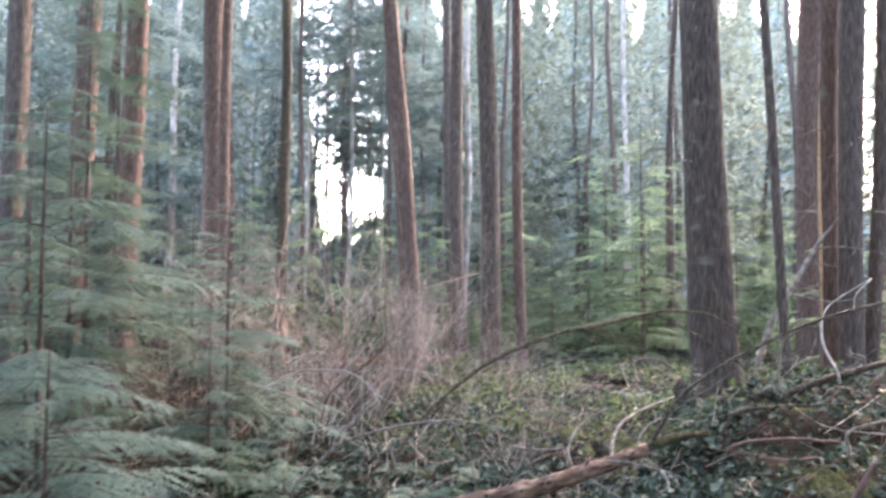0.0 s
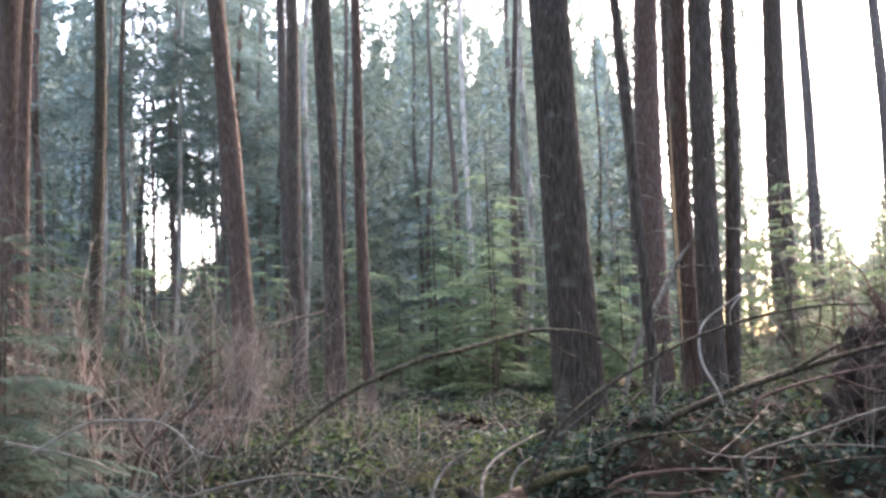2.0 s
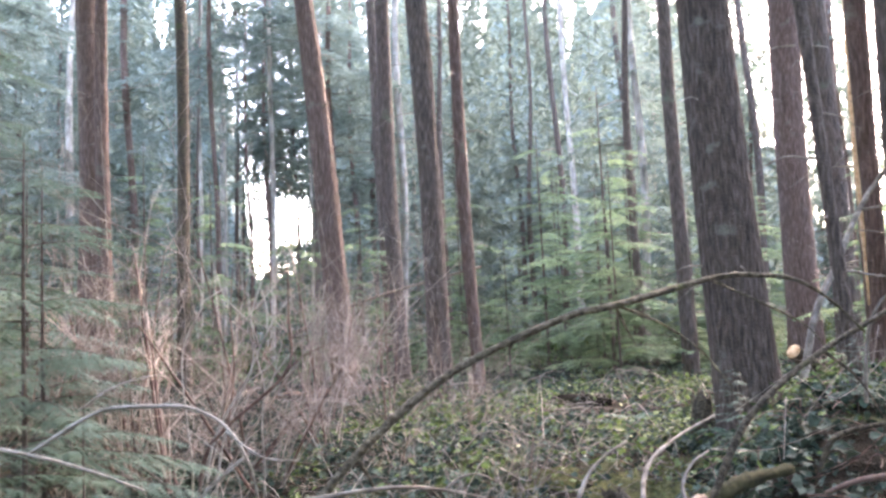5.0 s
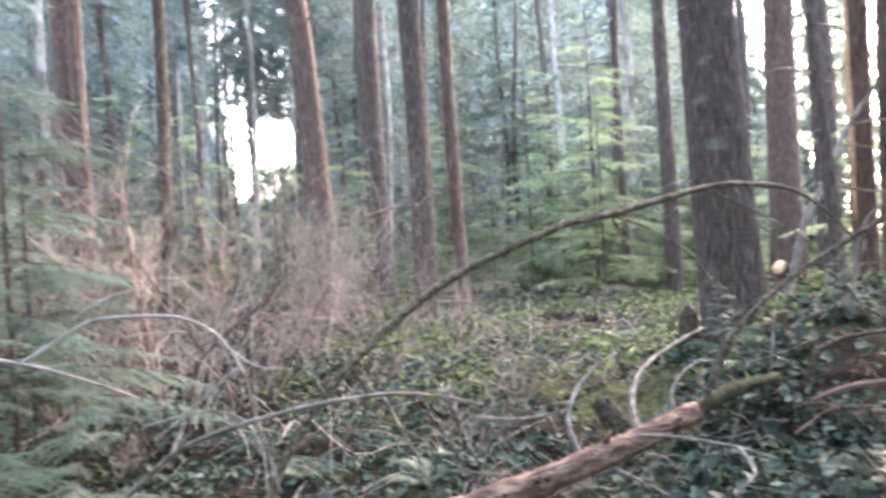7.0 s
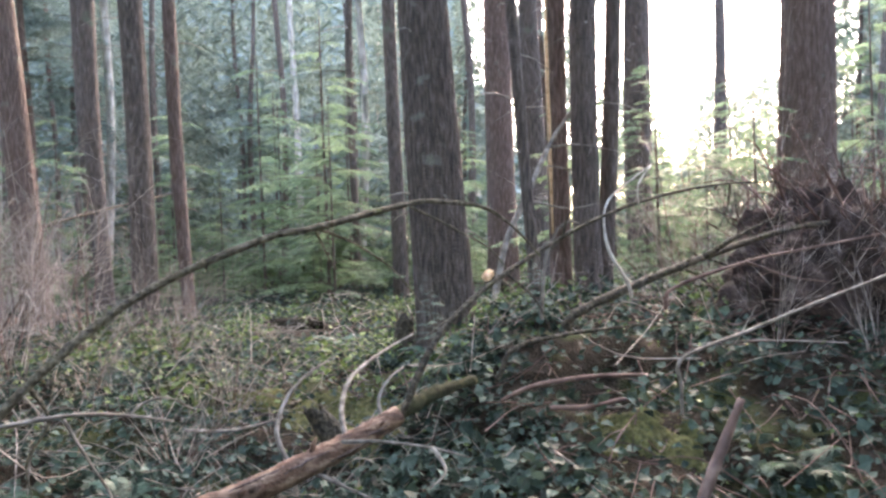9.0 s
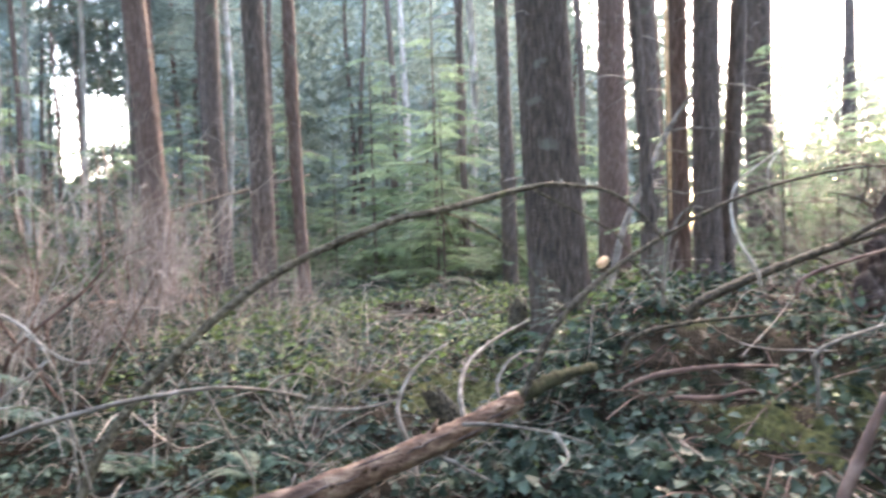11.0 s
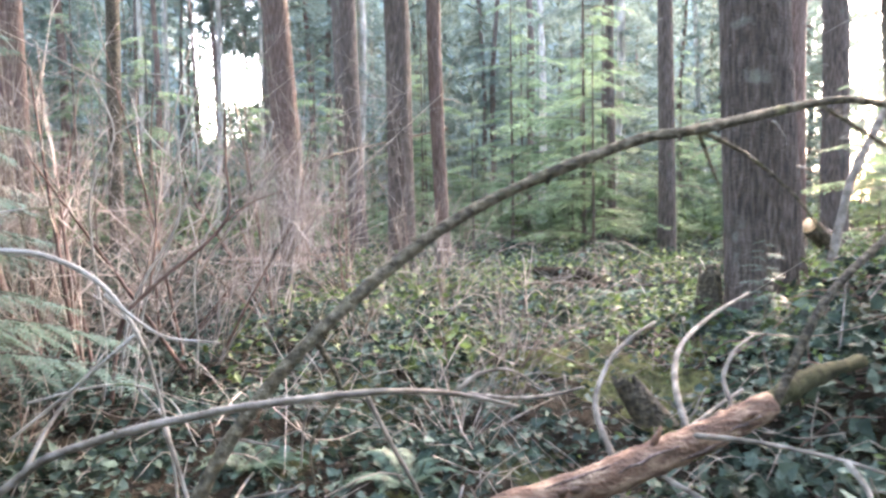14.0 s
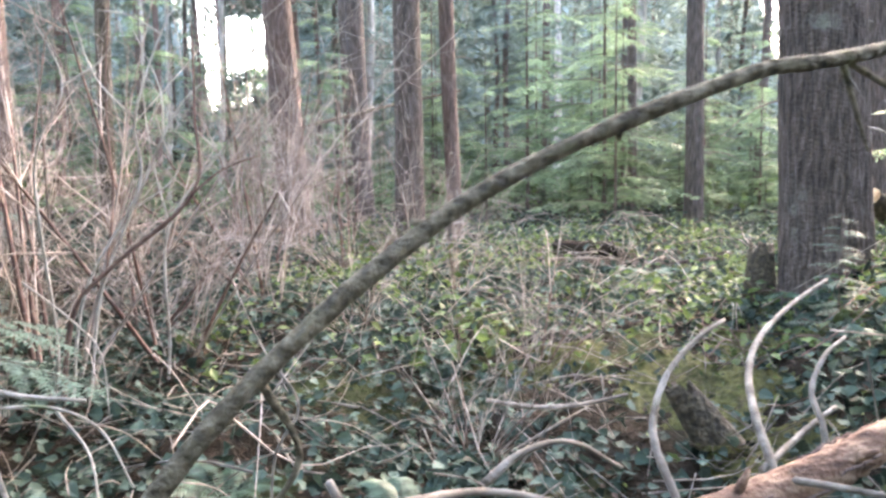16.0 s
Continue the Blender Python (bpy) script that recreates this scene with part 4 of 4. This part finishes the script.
# ---- ground cover ----
def leaves(name, label, category, mat, n, xr, yr, size, lift, density, tilt=0.6, seed=0, shape="ivy"):
    """Many small folded leaves over the ground, thinned by density(x, y)."""
    q = np.random.default_rng(seed)
    x, y = xr[0] + (xr[1] - xr[0]) * q.random(n), yr[0] + (yr[1] - yr[0]) * q.random(n)
    keep = q.random(n) < density(x, y)
    x, y = x[keep], y[keep]
    n = len(x)
    z = ground_z(x, y) + lift[0] + (lift[1] - lift[0]) * q.random(n) ** 1.5 * (0.4 + 0.6 * (0.5 + 0.5 * np.sin(2.3 * x + 1.1) * np.cos(2.9 * y)))
    s = size[0] + (size[1] - size[0]) * q.random(n) ** 1.6
    if shape == "ivy":
        local = np.array([(0, 0, 0), (-0.48, 0.22, 0.05), (-0.30, 0.6, 0.02), (0, 1.0, -0.10), (0.30, 0.6, 0.02), (0.48, 0.22, 0.05), (0, 0.42, -0.06)])
        tris = [(6, 0, 5), (6, 5, 4), (6, 4, 3), (6, 3, 2), (6, 2, 1), (6, 1, 0)]
    else:
        local = np.array([(0, 0, 0), (-0.27, 0.45, 0.06), (0, 1.0, -0.10), (0.27, 0.45, 0.06), (0, 0.5, -0.02)])
        tris = [(4, 0, 3), (4, 3, 2), (4, 2, 1), (4, 1, 0)]
    a, tx, ty = q.random(n) * 6.28, q.normal(size=n) * tilt, q.normal(size=n) * tilt
    ca, sa, cx, sx, cy, sy = np.cos(a), np.sin(a), np.cos(tx), np.sin(tx), np.cos(ty), np.sin(ty)
    L = local[None] * s[:, None, None]
    X, Y, Z = L[..., 0], L[..., 1], L[..., 2]
    Y, Z = Y * cx[:, None] - Z * sx[:, None], Y * sx[:, None] + Z * cx[:, None]
    X, Z = X * cy[:, None] + Z * sy[:, None], -X * sy[:, None] + Z * cy[:, None]
    X, Y = X * ca[:, None] - Y * sa[:, None], X * sa[:, None] + Y * ca[:, None]
    v = np.stack([X + x[:, None], Y + y[:, None], Z + z[:, None]], -1).reshape(-1, 3)
    k = len(local)
    f = (np.arange(n)[:, None, None] * k + np.array(tris)[None]).reshape(-1, 3)
    return solid(name, mesh(name, v.tolist(), f.tolist(), mat, False), label, category, kind="stuff")


def clump(x, y, s=1.0, p=0.0):
    return 0.5 + 0.5 * np.sin(1.9 * s * x + p + 1.3 * np.sin(1.1 * s * y)) * np.cos(1.7 * s * y - p + 1.2 * np.sin(0.9 * s * x))


def mossy(x, y):
    """The mossy hollow beside the broken stump."""
    return np.exp(-(((x - 0.85) / 0.75) ** 4 + ((y - 6.3) / 0.85) ** 4))


def clear_of(x, y):
    """Bare spots before the short dark log and the far log."""
    return 1 - np.exp(-(((x - 1.1) / 0.55) ** 4 + ((y - 9.9) / 1.15) ** 4)) - np.exp(-(((x + 2.9) / 0.9) ** 4 + ((y - 13.8) / 0.9) ** 4))


def moss_patch(x0, y0, rx, ry, seed):
    """A lumpy cushion of moss whose edges sink into the soil."""
    q = np.random.default_rng(seed)
    n = 70
    gx, gy = np.meshgrid(np.linspace(-1, 1, n), np.linspace(-1, 1, n))
    x, y = x0 + rx * gx, y0 + ry * gy
    edge = gx**2 + gy**2 + 0.35 * np.sin(5 * gx + seed) * np.sin(4 * gy + 1)
    z = ground_z(x, y) + 0.05 - 0.10 * edge + 0.025 * np.sin(23 * x + 2 * np.sin(9 * y)) * np.sin(21 * y) + 0.02 * q.random(x.shape)
    v = np.stack([x, y, z], -1).reshape(-1, 3)
    f = [(i * n + j, i * n + j + 1, (i + 1) * n + j + 1, (i + 1) * n + j) for i in range(n - 1) for j in range(n - 1)]
    solid("moss_cushion", mesh("moss_cushion", v, f, moss_green), "yellow-green moss cushion on the forest floor", "moss", group="moss cushions")


moss_green = material("moss_green", [(0.3, (0.035, 0.038, 0.012)), (0.5, (0.085, 0.09, 0.028)), (0.75, (0.16, 0.16, 0.055))], (26, 26, 26), rough=0.95, bump=1.0, fine=160, spot=((0.045, 0.033, 0.022), 5.0, 0.58))
for k, (x, y, rx, ry) in enumerate([(1.15, 6.1, 0.55, 0.6), (1.25, 5.35, 0.35, 0.4), (0.45, 6.5, 0.4, 0.35), (1.7, 6.9, 0.5, 0.4), (2.7, 4.1, 0.4, 0.35), (-0.4, 4.35, 0.3, 0.25)]):
    moss_patch(x, y, rx, ry, 800 + k)
leaves("ivy", "dark glossy ivy leaves covering the bank", "ivy", leaf_ivy, 26000, (0.6, 7.0), (1.8, 8.5), (0.04, 0.105), (0.02, 0.22), lambda x, y: (1 - 0.8 * mossy(x, y)) * (1 - 0.9 * hollow(x, y)) * 0.95 * smooth01(x - 0.18 * (y - 5), 0.7, 1.6) * (0.14 + 0.80 * clump(x, y, 2.1) ** 1.5) * smooth01(y, 1.8, 3.0) * (1 - smooth01(x, 5.5, 7.0)), seed=31)
leaves("ivy", "ivy leaves trailing over the forest floor", "ivy", leaf_ivy, 46000, (-4.2, 2.2), (1.4, 9.5), (0.035, 0.085), (0.01, 0.16), lambda x, y: (1 - 0.85 * mossy(x, y)) * (0.22 + 0.75 * clump(x, y, 2.0, 1.0) ** 1.4) * smooth01(y, 1.2, 2.8) * smooth01(x, -4.2, -3.0), seed=32)
leaves("salal", "low yellow-green leaves between the trunks", "ground cover", leaf_salal, 26000, (-2.0, 8.0), (6.2, 14.5), (0.05, 0.12), (0.03, 0.34), lambda x, y: (0.06 + 0.9 * clump(x, y, 1.3, 2.0) ** 2) * clear_of(x, y), seed=33, shape="oval")
leaves("ivy", "glossy dark leaves under the far trunks", "ivy", leaf_ivy, 32000, (-7.0, 10.0), (8.5, 19), (0.05, 0.10), (0.05, 0.36), lambda x, y: (0.4 + 0.5 * clump(x, y, 0.9, 0.5)) * clear_of(x, y), seed=34, shape="oval")
leaves("salal", "young yellow-green leaves on the bank", "ground cover", leaf_salal, 6500, (0.5, 6.0), (2.2, 8.5), (0.03, 0.075), (0.05, 0.30), lambda x, y: (0.08 + 0.5 * clump(x, y, 1.3, 4.0)) * (0.3 + 0.7 * smooth01(y, 5.0, 6.2)), seed=35, shape="oval")
leaves("leaf_litter", "brown fallen leaves on the forest floor", "leaf litter", leaf_litter, 26000, (-5.0, 6.0), (1.5, 14), (0.025, 0.06), (0.005, 0.05), lambda x, y: (0.4 + 0.6 * clump(x, y, 1.2, 3.0)) * (1 - 0.8 * smooth01(x, 1.2, 2.2)), tilt=0.3, seed=36, shape="oval")
leaves("undergrowth", "far leafy undergrowth beneath the conifers", "undergrowth", leaf_salal, 15000, (-22, 24), (17, 42), (0.10, 0.22), (0.05, 1.1), lambda x, y: 0.4 + 0.6 * clump(x, y, 0.4, 1.5), tilt=0.9, seed=37, shape="oval")


leaves("leaf_litter", "scattered brown leaves round the clearing", "leaf litter", leaf_litter, 22000, (-13, 13), (-11, 16), (0.03, 0.075), (0.005, 0.04), lambda x, y: 0.35 + 0.65 * clump(x, y, 0.9, 5.0), tilt=0.3, seed=38, shape="oval")
leaves("ivy", "scattered ivy round the clearing", "ivy", leaf_ivy, 16000, (-13, 13), (-11, 16), (0.04, 0.09), (0.01, 0.14), lambda x, y: 0.1 + 0.9 * clump(x, y, 0.8, 6.0) ** 2, seed=39)


def litter_twigs(n, xr, yr, ln, rad, lift, seed, label, mat):
    q = np.random.default_rng(seed)
    b = Build()
    for _ in range(n):
        x, y, a = xr[0] + (xr[1] - xr[0]) * q.random(), yr[0] + (yr[1] - yr[0]) * q.random(), q.random() * 6.28
        l2 = ln * (0.3 + q.random())
        d = np.array([math.cos(a), math.sin(a), 0])
        p = []
        for s in (-0.5, 0.0, 0.5):
            c = np.array([x, y, 0]) + d * l2 * s + q.normal(size=3) * 0.04 * l2
            c[2] = float(ground_z(c[0], c[1])) + lift * q.random()
            p.append(c)
        b.add(*tube(curve(p, 3), [rad, rad * 0.8, rad * 0.4], 3, cap=False))
    return solid("twig_litter", b.mesh("twig_litter", mat), label, "twig litter", kind="stuff")


litter_twigs(800, (-4, 1.6), (2.2, 11), 0.5, 0.004, 0.22, 41, "fine dead twigs scattered over the floor", wood_dead)
litter_twigs(220, (-5, 4), (4.5, 13), 0.9, 0.005, 0.5, 42, "brown dead stems standing in the undergrowth", twig_brown)
litter_twigs(90, (-4, 4), (3, 12), 0.9, 0.008, 0.12, 43, "fallen grey sticks", wood_dead)
litter_twigs(260, (1.2, 6), (2.6, 7.5), 0.6, 0.005, 0.25, 44, "dark stems and vines among the ivy", twig_dark)
